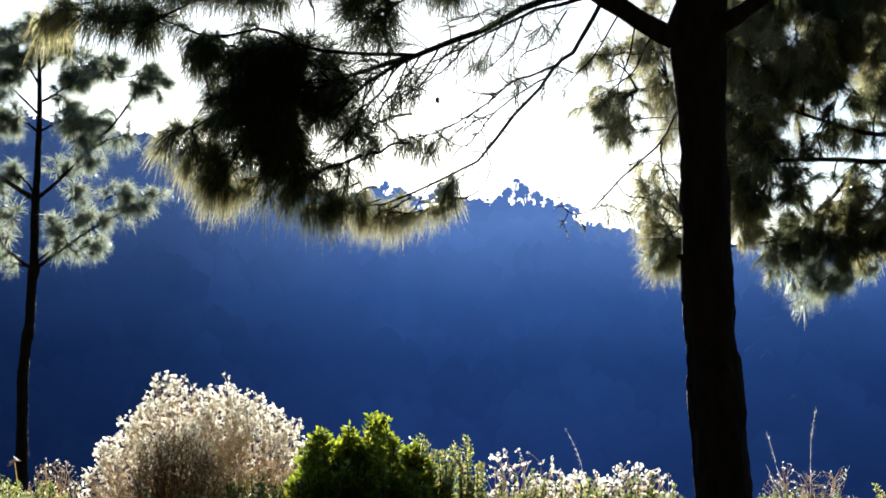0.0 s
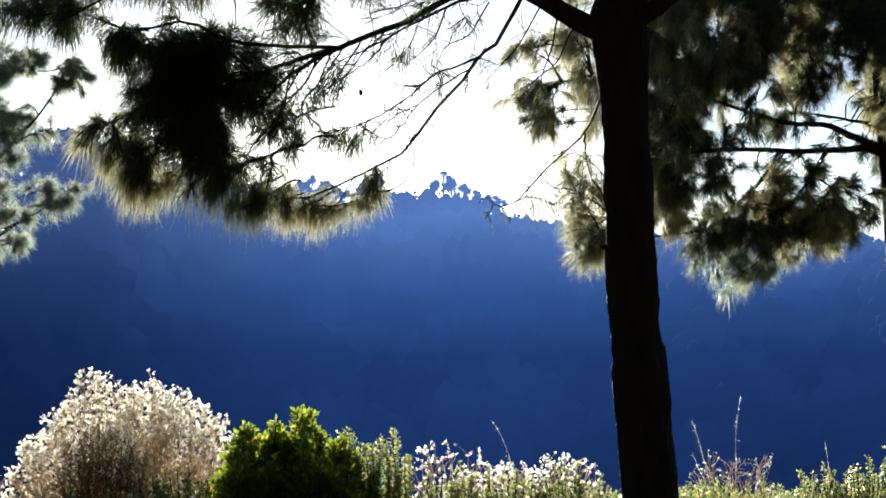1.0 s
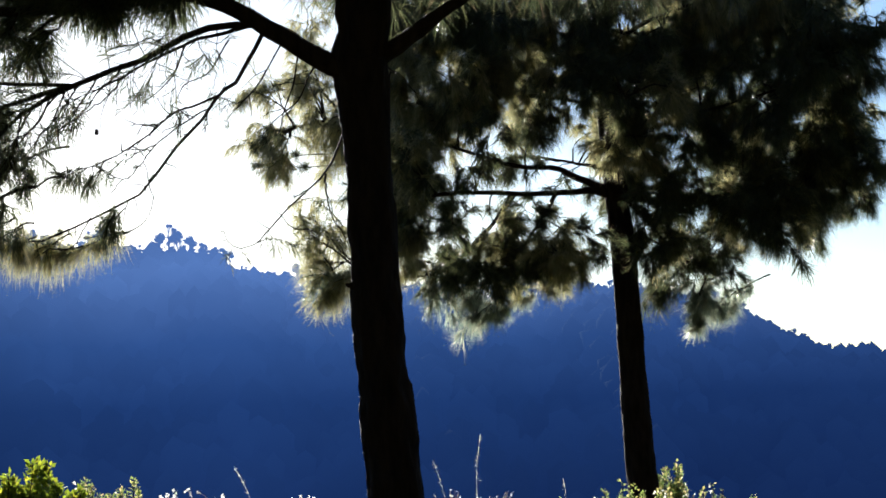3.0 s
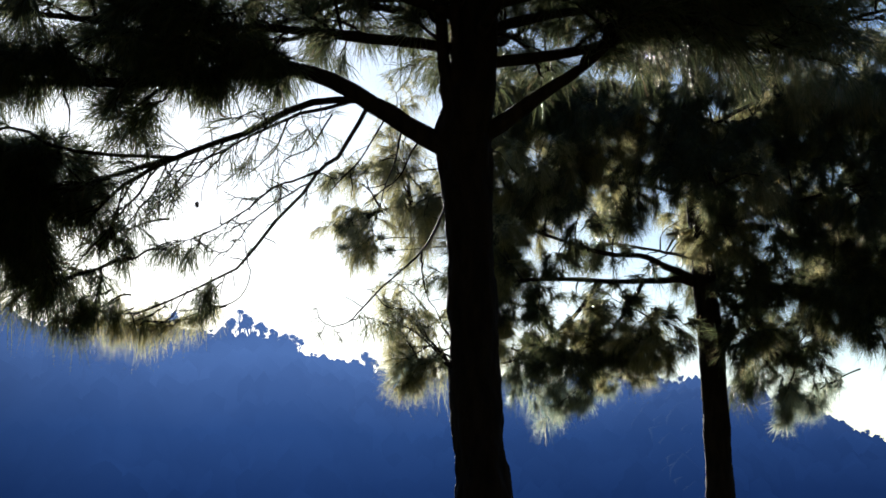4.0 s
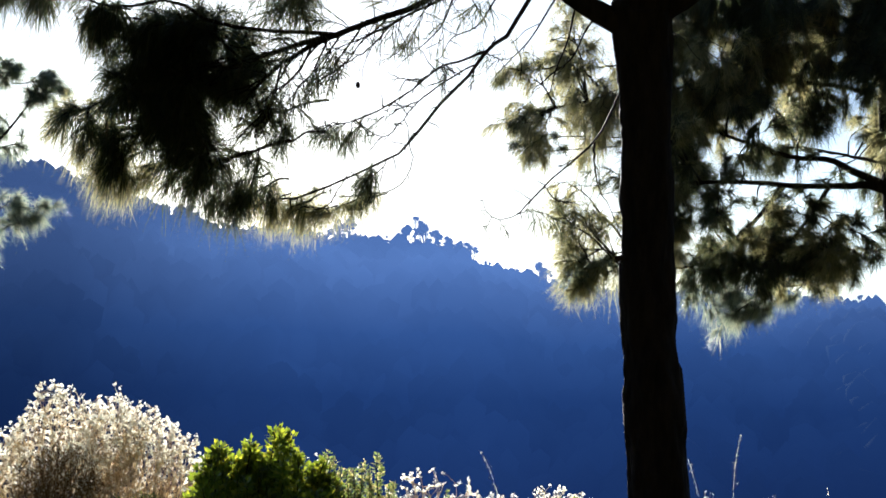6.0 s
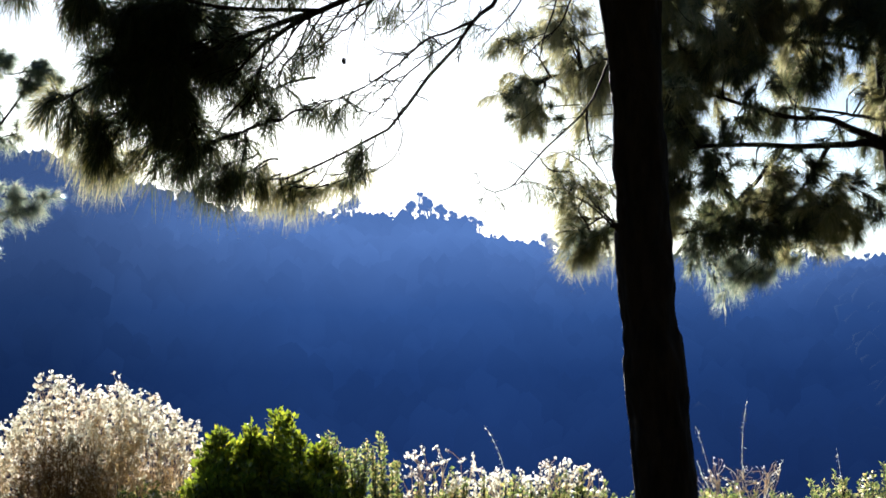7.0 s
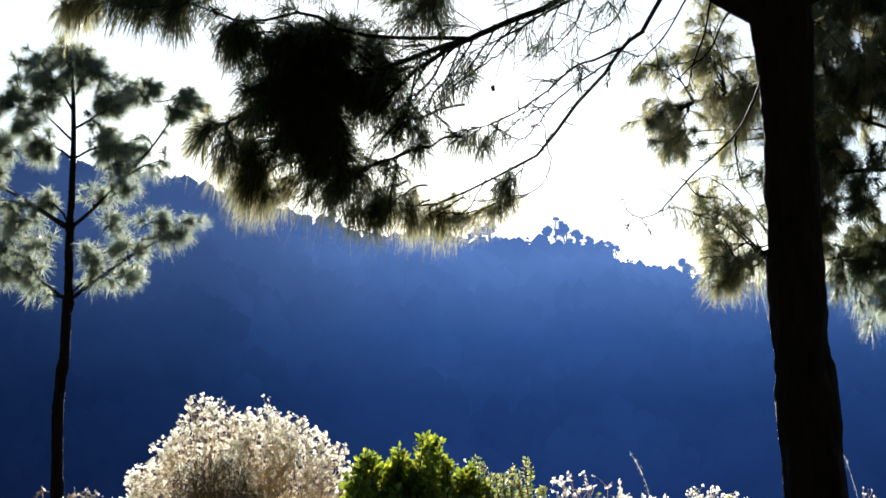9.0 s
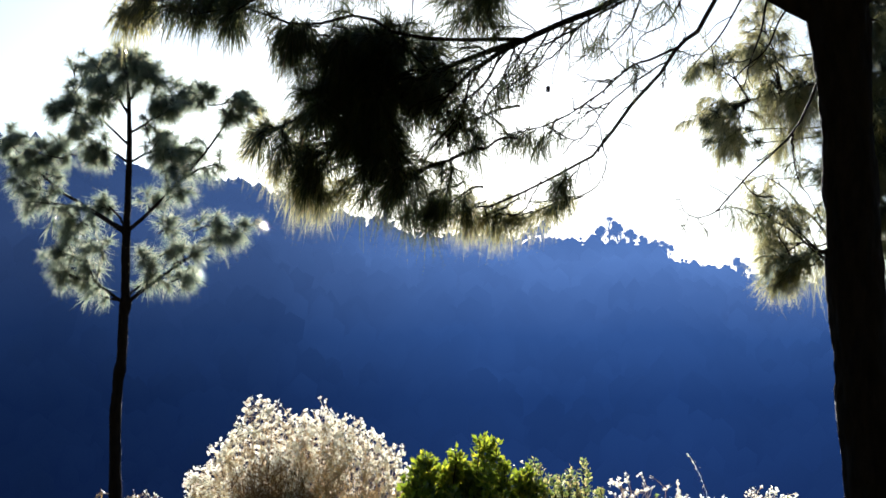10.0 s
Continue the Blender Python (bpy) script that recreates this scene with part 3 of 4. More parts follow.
for n, (x, z, x1, z1) in enumerate([(-1.25, 3.83, -2.2, 3.95), (-0.2, 3.95, -1.35, 4.1), (-0.6, 3.87, -1.1, 3.7)]):
    B(near_pine, 64 + n, (x, 9.97, z), (x1, 10.4, z1), 0.014, -0.03, 9, 0.24, 0.3, 0.0, count=60, fine=0.6)
# the crown above the fork
for n in range(30):
    a, z = 2.4 * n + 0.3, 3.95 + 0.07 * n
    far = 2.3 - 0.04 * n
    B(near_pine, 70 + n, (1.13, 9.78, z), (1.13 + far * math.cos(a) * 1.15, 9.78 + 0.95 * far * math.sin(a), z + 0.25 + 0.12 * math.sin(3.1 * n)), 0.04, 0.1, 15, 0.6, 0.2, 0.5, count=80, fork=2)
for n, (x, z) in enumerate([(-0.6, 4.25), (-0.9, 4.4), (-1.6, 4.35), (-2.3, 4.3), (2.6, 4.5), (3.2, 4.45), (2.3, 4.6), (3.5, 4.6), (4.0, 4.55), (2.9, 4.7), (3.8, 4.8), (1.9, 4.4), (-1.2, 4.6), (4.4, 4.6)]):
    B(near_pine, 95 + n, (-0.1, 10.1, 3.95) if x < 0 else (1.95, 9.62, 4.12), (x, 9.9 + 0.7 * math.sin(2.0 * n), z), 0.03, 0.06, 16, 0.55, 0.2, 0.3, count=85, fork=3)

# mostly unseen boughs on the sunward side, added to shade the crown
for n in range(18):
    a, z = 0.45 + 0.125 * n, 4.35 + 0.09 * (n * 7 % 18)
    B(near_pine, 500 + n, (1.15, 9.75, z - 0.2), (1.15 + 2.9 * math.cos(a), 9.75 + (1.9 + 0.8 * (n % 3)) * math.sin(a), z + 0.25), 0.035, 0.1, 15, 0.6, 0.25, 0.0, count=75, fork=2)

# heavy brushes along the level limb
for n, (x, z) in enumerate([(-0.3, 3.98), (-0.5, 3.94), (-0.62, 4.04), (-0.15, 4.05), (-1.15, 3.95), (-1.35, 3.98), (-1.55, 3.93), (-1.75, 3.97), (-1.9, 3.9), (-0.85, 4.05)]):
    B(near_pine, 720 + n, (x + 0.3, 9.98, 3.88), (x, 9.95 + 0.2 * math.sin(2.0 * n), z), 0.01, 0.02, 7, 0.22, 0.3, 0.0, count=80, fork=2, length=0.2, width=0.0036, droop=0.6, fine=0.7)
# brushes under the level limb over the mass
for n, end in enumerate([(-2.32, 9.95, 3.55), (-2.65, 10.24, 3.97), (-2.06, 10.26, 3.99), (-1.83, 10.18, 4.03), (-1.73, 9.89, 3.90)]):
    B(near_pine, 701 + n, (end[0] + 0.6, 10.1, 3.82 + 0.1 * (end[2] > 3.9)), end, 0.009, 0.03, 6, 0.22, 0.35, 0.0, count=48, length=0.21, width=0.0034, droop=0.6)



def hanging_cone(tree, x, y, z, top):
    """An old cone on a thread of twig: scales set in rings round a core."""
    rng = np.random.default_rng(7)
    twig, cone = Heap(), Heap()
    tube(twig, bent(rng, (x + 0.02, y, top), (x, y, z), 0, 0.02, 8), np.linspace(0.0022, 0.0012, 8), 4)
    tube(cone, np.array([(x, y, z + 0.005 - 0.007 * k) for k in range(7)]), np.array((0.003, 0.009, 0.011, 0.011, 0.009, 0.006, 0.002)), 8)
    for ring in range(5):
        for k in range(7):
            a = 2 * np.pi * (k + 0.5 * (ring % 2)) / 7
            out, side = np.array((math.cos(a), math.sin(a), 0)), np.array((-math.sin(a), math.cos(a), 0))
            c = np.array((x, y, z - 0.006 - 0.0065 * ring)) + out * 0.009
            tip = c + out * 0.008 + np.array((0, 0, 0.004))
            cone.add([c - side * 0.004, c + side * 0.004, tip + side * 0.003, tip - side * 0.003, c - (0, 0, 0.003)], [(0, 1, 2), (0, 2, 3), (0, 4, 1), (1, 4, 2), (2, 4, 3), (3, 4, 0)])
    limb = twig.ob("hanging_twig", TWIG, tree)
    cone.ob("pine_cone", BARK, limb, "small dry brown cone")


hanging_cone(near_pine, -0.52, 10.6, 3.23, 3.5)

# ---- the pine on the slope, with a broad crown ----
slope_pine = pine("pine with a broad crown and a slim dark trunk")
trunk(slope_pine, 2, [(5.48, 19.3, -1.1, 0.24), (5.45, 19.27, 0.0, 0.19), (5.34, 19.26, 2.2, 0.16), (5.25, 19.26, 3.8, 0.14), (5.1, 19.1, 5.2, 0.12), (5.0, 19.0, 8.0, 0.06)], 30, 0.04)
SLOPE_LOW = [(6.4, 18.6, 3.65), (4.35, 18.6, 3.0), (3.92, 21.7, 2.6), (6.2, 19.2, 2.4), (1.95, 20.9, 2.85), (1.75, 20.8, 3.7), (3.3, 20.7, 3.1), (2.7, 20.3, 3.3), (6.9, 18.0, 3.1), (6.5, 18.1, 3.5),
              (7.4, 18.6, 3.8), (3.3, 20.0, 3.9), (5.9, 20.3, 2.9), (4.7, 20.4, 3.0), (2.4, 20.0, 4.1)]
SLOPE_HIGH = [(1.0, 21.5, 4.9), (1.3, 20.8, 4.5), (1.05, 20.7, 5.3), (2.0, 20.0, 4.9), (3.5, 19.6, 4.9), (3.0, 20.6, 4.5), (5.2, 17.6, 4.5), (5.6, 18.0, 4.9), (6.7, 17.9, 4.5), (7.2, 17.8, 5.1),
              (7.8, 18.5, 4.6), (4.9, 18.2, 5.2), (6.1, 18.8, 5.4), (3.9, 18.8, 5.5), (2.7, 20.5, 5.6), (6.9, 19.5, 5.6), (5.0, 20.4, 5.2), (8.2, 19.0, 5.3), (4.3, 19.8, 4.4)]
rng = np.random.default_rng(77)
SLOPE_LEFT = [(1.8 + 0.25 * math.sin(3.0 * z), 21.2 + 0.4 * math.sin(5.0 * z), z) for z in (3.2, 3.5, 3.8, 4.1, 4.4, 4.7, 5.0, 5.3, 5.6)]
SLOPE_TOP = [(x, rng.uniform(18.0, 21.0), z + rng.uniform(-0.3, 0.3)) for z in (5.6, 6.1, 6.6) for x in (1.6, 2.6, 3.5, 4.4, 5.3, 6.3, 7.2, 8.1)]
# unseen top boughs, added to keep the sun off the near pine's crown
SHADE_CAP = [(x, rng.uniform(18.5, 21.0), z) for z in (7.2, 7.9) for x in (2.2, 3.5, 5.0, 6.4)]
# openings through which the sky shows between the limbs: x, z and half width at the depth of the trunk
OPENINGS = [(3.6, 4.45, 0.34), (3.55, 3.97, 0.42), (4.84, 4.72, 0.4), (4.78, 3.58, 0.36), (4.1, 3.05, 0.18), (6.0, 4.74, 0.26), (6.2, 4.15, 0.26), (6.8, 2.74, 0.42), (4.4, 4.18, 0.32), (5.9, 2.95, 0.2), (4.0, 5.1, 0.25)]


def opens(end):
    f = 19.5 / end[1]
    return any(math.hypot(end[0] * f - x, (end[2] - 1.5) * f + 1.5 - z) < w for x, z, w in OPENINGS)


def slope_fill(rng):
    """Ends of the many short boughs that fill the crown, above its uneven lower outline."""
    ends = []
    for x in np.arange(2.5, 8.5, 0.33):
        for z in np.arange(2.5, 6.4, 0.31):
            f = rng.uniform(18.2, 20.8) / 19.5
            px, pz = x + rng.uniform(-0.18, 0.18), z + rng.uniform(-0.16, 0.16)
            floor_z = np.interp(px, (2.4, 3.2, 3.7, 4.1, 4.5, 4.8, 5.3, 5.9, 6.3, 6.7, 7.0, 7.4, 8.2), (3.1, 2.9, 2.55, 2.6, 2.75, 2.95, 3.0, 2.95, 2.8, 2.65, 3.1, 3.3, 3.5))
            if pz > floor_z:
                ends.append((px * f, 19.5 * f, (pz - 1.5) * f + 1.5))
    return ends


# main limbs: level ones under the crown, rising ones above
MAIN = [[(5.19, 19.25, 3.8), (4.95, 19.3, 3.88), (4.64, 19.3, 3.85), (4.02, 19.3, 3.84), (3.27, 19.4, 3.87), (2.4, 19.9, 3.8)], [(5.19, 19.25, 3.85), (4.8, 19.3, 4.02), (4.5, 19.3, 4.15), (4.0, 19.4, 4.2), (3.2, 19.6, 4.5)],
        [(5.25, 19.25, 3.8), (5.6, 19.2, 3.74), (6.22, 19.2, 3.75), (7.0, 19.0, 3.78), (7.8, 18.6, 4.0)], [(4.5, 19.3, 3.84), (4.3, 19.35, 3.5), (4.15, 19.5, 3.27), (3.94, 20.0, 2.87)], [(5.3, 19.2, 3.75), (5.55, 19.1, 3.5), (5.9, 19.2, 3.1), (6.4, 19.5, 2.9)],
        [(5.2, 19.2, 4.4), (5.7, 18.9, 4.6), (6.5, 18.4, 4.8), (7.6, 18.1, 5.1)], [(5.15, 19.15, 4.8), (4.6, 19.3, 5.0), (3.6, 19.7, 5.1), (2.4, 20.2, 5.0), (1.5, 20.8, 4.9)], [(5.2, 19.2, 4.2), (5.2, 18.7, 4.5), (5.1, 18.2, 4.8)], [(5.2, 19.2, 4.1), (5.0, 20.0, 4.3), (4.4, 20.6, 4.5)],
        [(5.1, 19.1, 5.5), (4.3, 19.3, 5.9), (3.0, 19.8, 6.2)], [(5.1, 19.1, 5.6), (5.9, 19.0, 6.0), (7.2, 18.9, 6.4)], [(5.05, 19.05, 6.6), (4.6, 19.4, 7.2), (3.4, 19.6, 7.7)], [(5.05, 19.05, 6.7), (5.7, 19.3, 7.3), (6.6, 19.6, 7.7)], [(4.0, 19.3, 3.84), (3.7, 20.0, 3.4), (3.2, 20.6, 3.0), (2.0, 20.9, 2.9)]]
for n, line in enumerate(MAIN):
    B(slope_pine, 280 + n, line, None, 0.05 if n < 3 else 0.03, 0, 7, 0.35, 0.5, -0.1, count=40, width=0.0052, length=0.2, bare=0.4, thin=0.35)
MAIN_AT = np.concatenate([curve(line, 20)[3:] for line in MAIN])
for n, end in enumerate(SLOPE_LOW + SLOPE_HIGH + SHADE_CAP + SLOPE_TOP):
    if opens(end):
        continue
    start = MAIN_AT[np.argmin(np.linalg.norm(MAIN_AT - np.array(end) + (0, 0, 0.25), axis=1))]
    # low, left and every third bough take the needle tones painted as lit
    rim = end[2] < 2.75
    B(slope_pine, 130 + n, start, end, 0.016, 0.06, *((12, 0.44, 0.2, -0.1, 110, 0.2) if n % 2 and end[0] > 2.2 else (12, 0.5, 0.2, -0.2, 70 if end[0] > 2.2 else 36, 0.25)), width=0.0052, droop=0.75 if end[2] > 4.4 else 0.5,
      leaf=LIT_PALE if rim else NEEDLE if n % 3 != 1 and end[0] > 2.2 else LIT_OLIVE, fine=0.8, wobble=0.05)
for n, end in enumerate(slope_fill(rng) + [end for end in slope_fill(rng)[::2] if end[2] > 3.9]):
    if opens(end):
        continue
    start = MAIN_AT[np.argmin(np.linalg.norm(MAIN_AT - np.array(end) + (0, 0, 0.2), axis=1))]
    # high and left boughs more often take the olive lit tone
    B(slope_pine, 1000 + n, start + 0.25 * (np.array(end) - start) * (np.linalg.norm(end - start) > 1.6), end, 0.011, 0.04, 9, 0.42, 0.25, -0.1, count=100, width=0.0056, length=0.22, droop=0.8 if end[2] > 4.4 else 0.5, leaf=LIT_OLIVE if rng.random() < (0.48 if end[2] > 4.5 or end[0] < 3.0 else 0.14) else NEEDLE, fork=2, fine=0.8, wobble=0.05)
# brushes on the lower rim, painted as lit by the paler needles
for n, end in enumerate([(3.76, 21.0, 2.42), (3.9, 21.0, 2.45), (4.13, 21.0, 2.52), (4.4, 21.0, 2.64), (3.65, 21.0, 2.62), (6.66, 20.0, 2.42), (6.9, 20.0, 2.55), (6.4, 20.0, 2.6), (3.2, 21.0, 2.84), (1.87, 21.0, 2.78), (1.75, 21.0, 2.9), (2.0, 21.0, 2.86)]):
    B(slope_pine, 300 + n, (end[0] + 0.4, end[1] - 0.3, end[2] + 0.3), end, 0.012, 0.05, 6, 0.24, 0.4, 0.0, count=44, width=0.005, length=0.2, droop=0.5, leaf=LIT_PALE, fine=0.8)
# left curtain of brushes, sunlight painted in by the olive tone
for n, end in enumerate(SLOPE_LEFT):
    B(slope_pine, 240 + n, MAIN_AT[np.argmin(np.linalg.norm(MAIN_AT - np.array(end) - (0.9, 0, 0), axis=1))], end, 0.018, 0.1, 10, 0.46, 0.15, -0.2, count=28, width=0.005, length=0.3, droop=0.9, leaf=LIT_OLIVE)

for n, end in enumerate([(0.83, 20.95, 5.28), (0.95, 21.03, 4.77), (1.05, 21.08, 4.45), (1.24, 21.08, 4.34)]):
    B(slope_pine, 260 + n, (2.6, 20.6, end[2] + 0.1), end, 0.012, 0.05, 4, 0.17, 0.7, 0.1, count=50, width=0.0045, length=0.18, droop=0.5)

# ---- the young pine ----
young_pine = pine("young pine with a thin trunk and brushes painted pale and lit")
trunk(young_pine, 3, [(-8.3, 27.5, -2.5, 0.134), (-8.28, 27.5, -0.2, 0.105), (-8.29, 27.5, 0.97, 0.097), (-8.26, 27.5, 1.6, 0.088), (-8.23, 27.5, 1.76, 0.105), (-8.22, 27.5, 1.9, 0.084), (-8.19, 27.5, 2.65, 0.080), (-8.16, 27.5, 2.85, 0.101),
                      (-8.16, 27.5, 3.0, 0.076), (-8.15, 27.5, 3.98, 0.071), (-8.15, 27.5, 4.08, 0.084), (-8.15, 27.5, 4.2, 0.063), (-8.14, 27.5, 5.2, 0.050), (-8.15, 27.5, 6.3, 0.034), (-8.2, 27.4, 7.1, 0.013)], 20, 0.04, 0.07)
Y = 27.5
# whorls of arms: a few long bare limbs, each with brushes towards its end
for n, line in enumerate([[(-8.16, Y, 2.85), (-8.45, Y, 3.05), (-8.71, Y, 3.3), (-8.96, Y + 0.1, 3.87)], [(-8.16, Y, 2.85), (-7.8, Y, 3.12), (-7.42, Y, 3.39), (-6.76, Y - 0.2, 3.76), (-6.25, Y - 0.2, 3.97)],
                          [(-8.16, Y, 2.9), (-8.6, Y + 0.3, 2.98), (-9.3, Y + 0.4, 3.3)], [(-8.16, Y, 2.95), (-8.0, Y + 0.5, 3.2), (-7.3, Y + 0.6, 3.4)],
                          [(-8.15, Y, 4.05), (-8.7, Y, 4.38), (-9.27, Y, 4.73), (-9.87, Y - 0.1, 5.26), (-10.2, Y - 0.1, 5.6)], [(-8.15, Y, 4.05), (-7.8, Y, 4.35), (-7.44, Y, 4.7), (-6.87, Y + 0.1, 5.36), (-6.5, Y + 0.1, 5.92), (-6.22, Y + 0.1, 6.42)],
                          [(-8.15, Y, 4.0), (-8.8, Y - 0.4, 4.4), (-9.6, Y - 0.6, 4.5)], [(-8.15, Y, 4.1), (-8.6, Y + 0.4, 4.5), (-9.1, Y + 0.6, 4.3)], [(-7.44, Y, 4.7), (-7.0, Y - 0.2, 5.0), (-6.5, Y - 0.3, 5.14)],
                          [(-8.14, Y, 5.2), (-8.5, Y, 5.45), (-8.9, Y, 5.65)], [(-8.14, Y, 5.2), (-7.7, Y, 5.4), (-7.2, Y, 5.45)], [(-8.14, Y, 5.5), (-8.6, Y + 0.2, 5.9), (-9.05, Y + 0.2, 6.3), (-9.2, Y + 0.2, 6.9)],
                          [(-8.15, Y, 5.7), (-7.8, Y, 5.9), (-7.42, Y, 6.3)], [(-8.15, Y, 6.0), (-8.4, Y, 6.4), (-8.85, Y, 7.0)], [(-8.15, Y, 6.2), (-8.0, Y, 6.5), (-7.8, Y, 6.72)], [(-8.18, Y, 6.6), (-8.3, Y, 6.9), (-8.34, Y, 7.1)]]):
    # every brush of this tree has the pale tone painted as lit
    B(young_pine, 200 + n, line, None, 0.036 if n in (0, 1, 4, 5) else 0.024, 0, 7, 0.3, 0.55 if n in (1, 5) else 0.4, 0.1, count=40, width=0.0062, length=0.27, droop=0.4, leaf=LIT_PALE, fine=1.3, fork=3)
for n, (x, z) in enumerate([(-9.3, 3.4), (-9.5, 3.55), (-9.15, 3.7), (-8.9, 3.45), (-9.2, 4.1), (-8.95, 4.25), (-8.7, 4.55), (-8.55, 3.75), (-7.65, 3.3), (-7.2, 3.35), (-6.95, 3.6), (-7.4, 3.75), (-7.5, 4.15), (-7.1, 4.65), (-7.75, 4.55), (-7.85, 3.6), (-6.4, 3.95), (-6.2, 4.1), (-6.55, 4.15),
                            (-9.95, 4.85), (-10.15, 5.2), (-9.6, 4.6), (-9.75, 5.1), (-10.3, 5.6), (-9.55, 5.3), (-8.9, 6.95), (-9.1, 6.25), (-9.2, 6.05), (-8.4, 6.8), (-8.0, 6.75), (-7.85, 6.65), (-7.4, 6.4), (-7.4, 5.95), (-7.75, 5.6), (-7.55, 5.35), (-8.85, 5.7), (-7.2, 5.4), (-8.5, 6.2), (-8.55, 6.5), (-7.8, 6.2),
                            (-7.3, 5.1), (-6.3, 6.2), (-6.1, 6.1), (-6.65, 6.2), (-8.2, 7.0), (-9.4, 5.4), (-8.5, 5.3)]):
    low = z < 5.2
    B(young_pine, 800 + n, (-8.15 + 0.72 * (x + 8.15), Y + 0.3 * math.sin(2.3 * n), z - (0.12 if low else 0.05)), (x, Y + 0.45 * math.sin(2.3 * n), z), 0.014, 0.0, 8, 0.36, 0.2, 0.1, count=30 if low else 76, width=0.0062, length=0.26, droop=0.4, leaf=LIT_PALE, fine=1.1, fork=4)


# ---- shrubs and weeds ----
def sprays(heap, rng, at, size, count, spread=0.7):
    """Small puffs of seed or tiny leaves about each place."""
    at = np.repeat(at, count, 0)
    n = len(at)
    c = at + rng.normal(size=(n, 3)) * size * spread
    a, b = unit(rng.normal(size=(n, 3))), unit(rng.normal(size=(n, 3)))
    s = size * rng.uniform(0.5, 1.1, (n, 1))
    heap.add(np.stack([c - a * s, c + b * s, c + a * s, c - b * s], 1).reshape(-1, 3), (np.array([[0, 1, 2], [0, 2, 3]]) + 4 * np.arange(n)[:, None, None]).reshape(-1, 3))


def dry_shrub(seed, y, outline, stems, label, puffs=8, heads=9, deep=0.36, brown=0.4, stalk=None):
    """A dry bush under an outline of (x, top) places: brittle stems that branch into heads of fluffy seed puffs."""
    rng = np.random.default_rng(seed)
    ox, oz = np.array(outline, float).T
    mid = (ox[0] + ox[-1]) / 2
    z = float(ground_z(np.array(mid), np.array(y)))
    ob = tagged(new("dry_shrub"), label, "shrub", group="dry shrubs and weeds")
    straw, seed_heads = Heap(), Heap()
    for n in range(stems):
        px = rng.uniform(ox[0], ox[-1])
        u = rng.uniform(0.86, 0.985) if n % 5 < 2 else rng.uniform(brown, 0.9)
        h = (np.interp(px, ox, oz) - z) * u
        py = y + deep * (rng.uniform(-1, 1) if n % 2 else rng.uniform(-1, 0.2)) * 0.5
        root = np.array((mid + 0.45 * (px - mid), y + 0.4 * (py - y), z - 0.02))
        tip = np.array((px, py, z + h))
        line = bent(rng, root, tip, 0.12 * h * abs(px - mid) / (ox[-1] - mid), 0.07, 9)
        tube(straw, line, np.linspace(0.0042, 0.0018, 9), 3)
        spots = [tip]
        for _ in range(heads):
            k = rng.integers(4, 9)
            way = unit(unit(line[k] - line[k - 1]) * 0.7 + rng.normal(size=3) * (0.7, 0.7, 0.5))
            end = line[k] + way * rng.uniform(0.04, 0.17)
            if end[2] > np.interp(end[0], ox, oz) + 0.01:
                end = line[k] + (end - line[k]) * 0.3
            tube(straw, bent(rng, line[k], end, 0, 0.06, 3), np.array((0.0022, 0.0018, 0.0014)), 3)
            if (k > 5 and u > 0.55) or rng.random() < 0.2:
                spots.append(end)
        if u > 0.4 and puffs:
            sprays(seed_heads, rng, np.array(spots) if u > 0.7 else np.array(spots)[::2], 0.0105, puffs, 0.75)
    tagged(straw.ob("brushwood", stalk or STRAW, ob, "brown brittle stems" if stalk else "tan brittle stems"), kind="stuff")
    tagged(seed_heads.ob("seed_fluff", SEED, ob, "pale fluffy seed heads"), kind="stuff")
    return ob


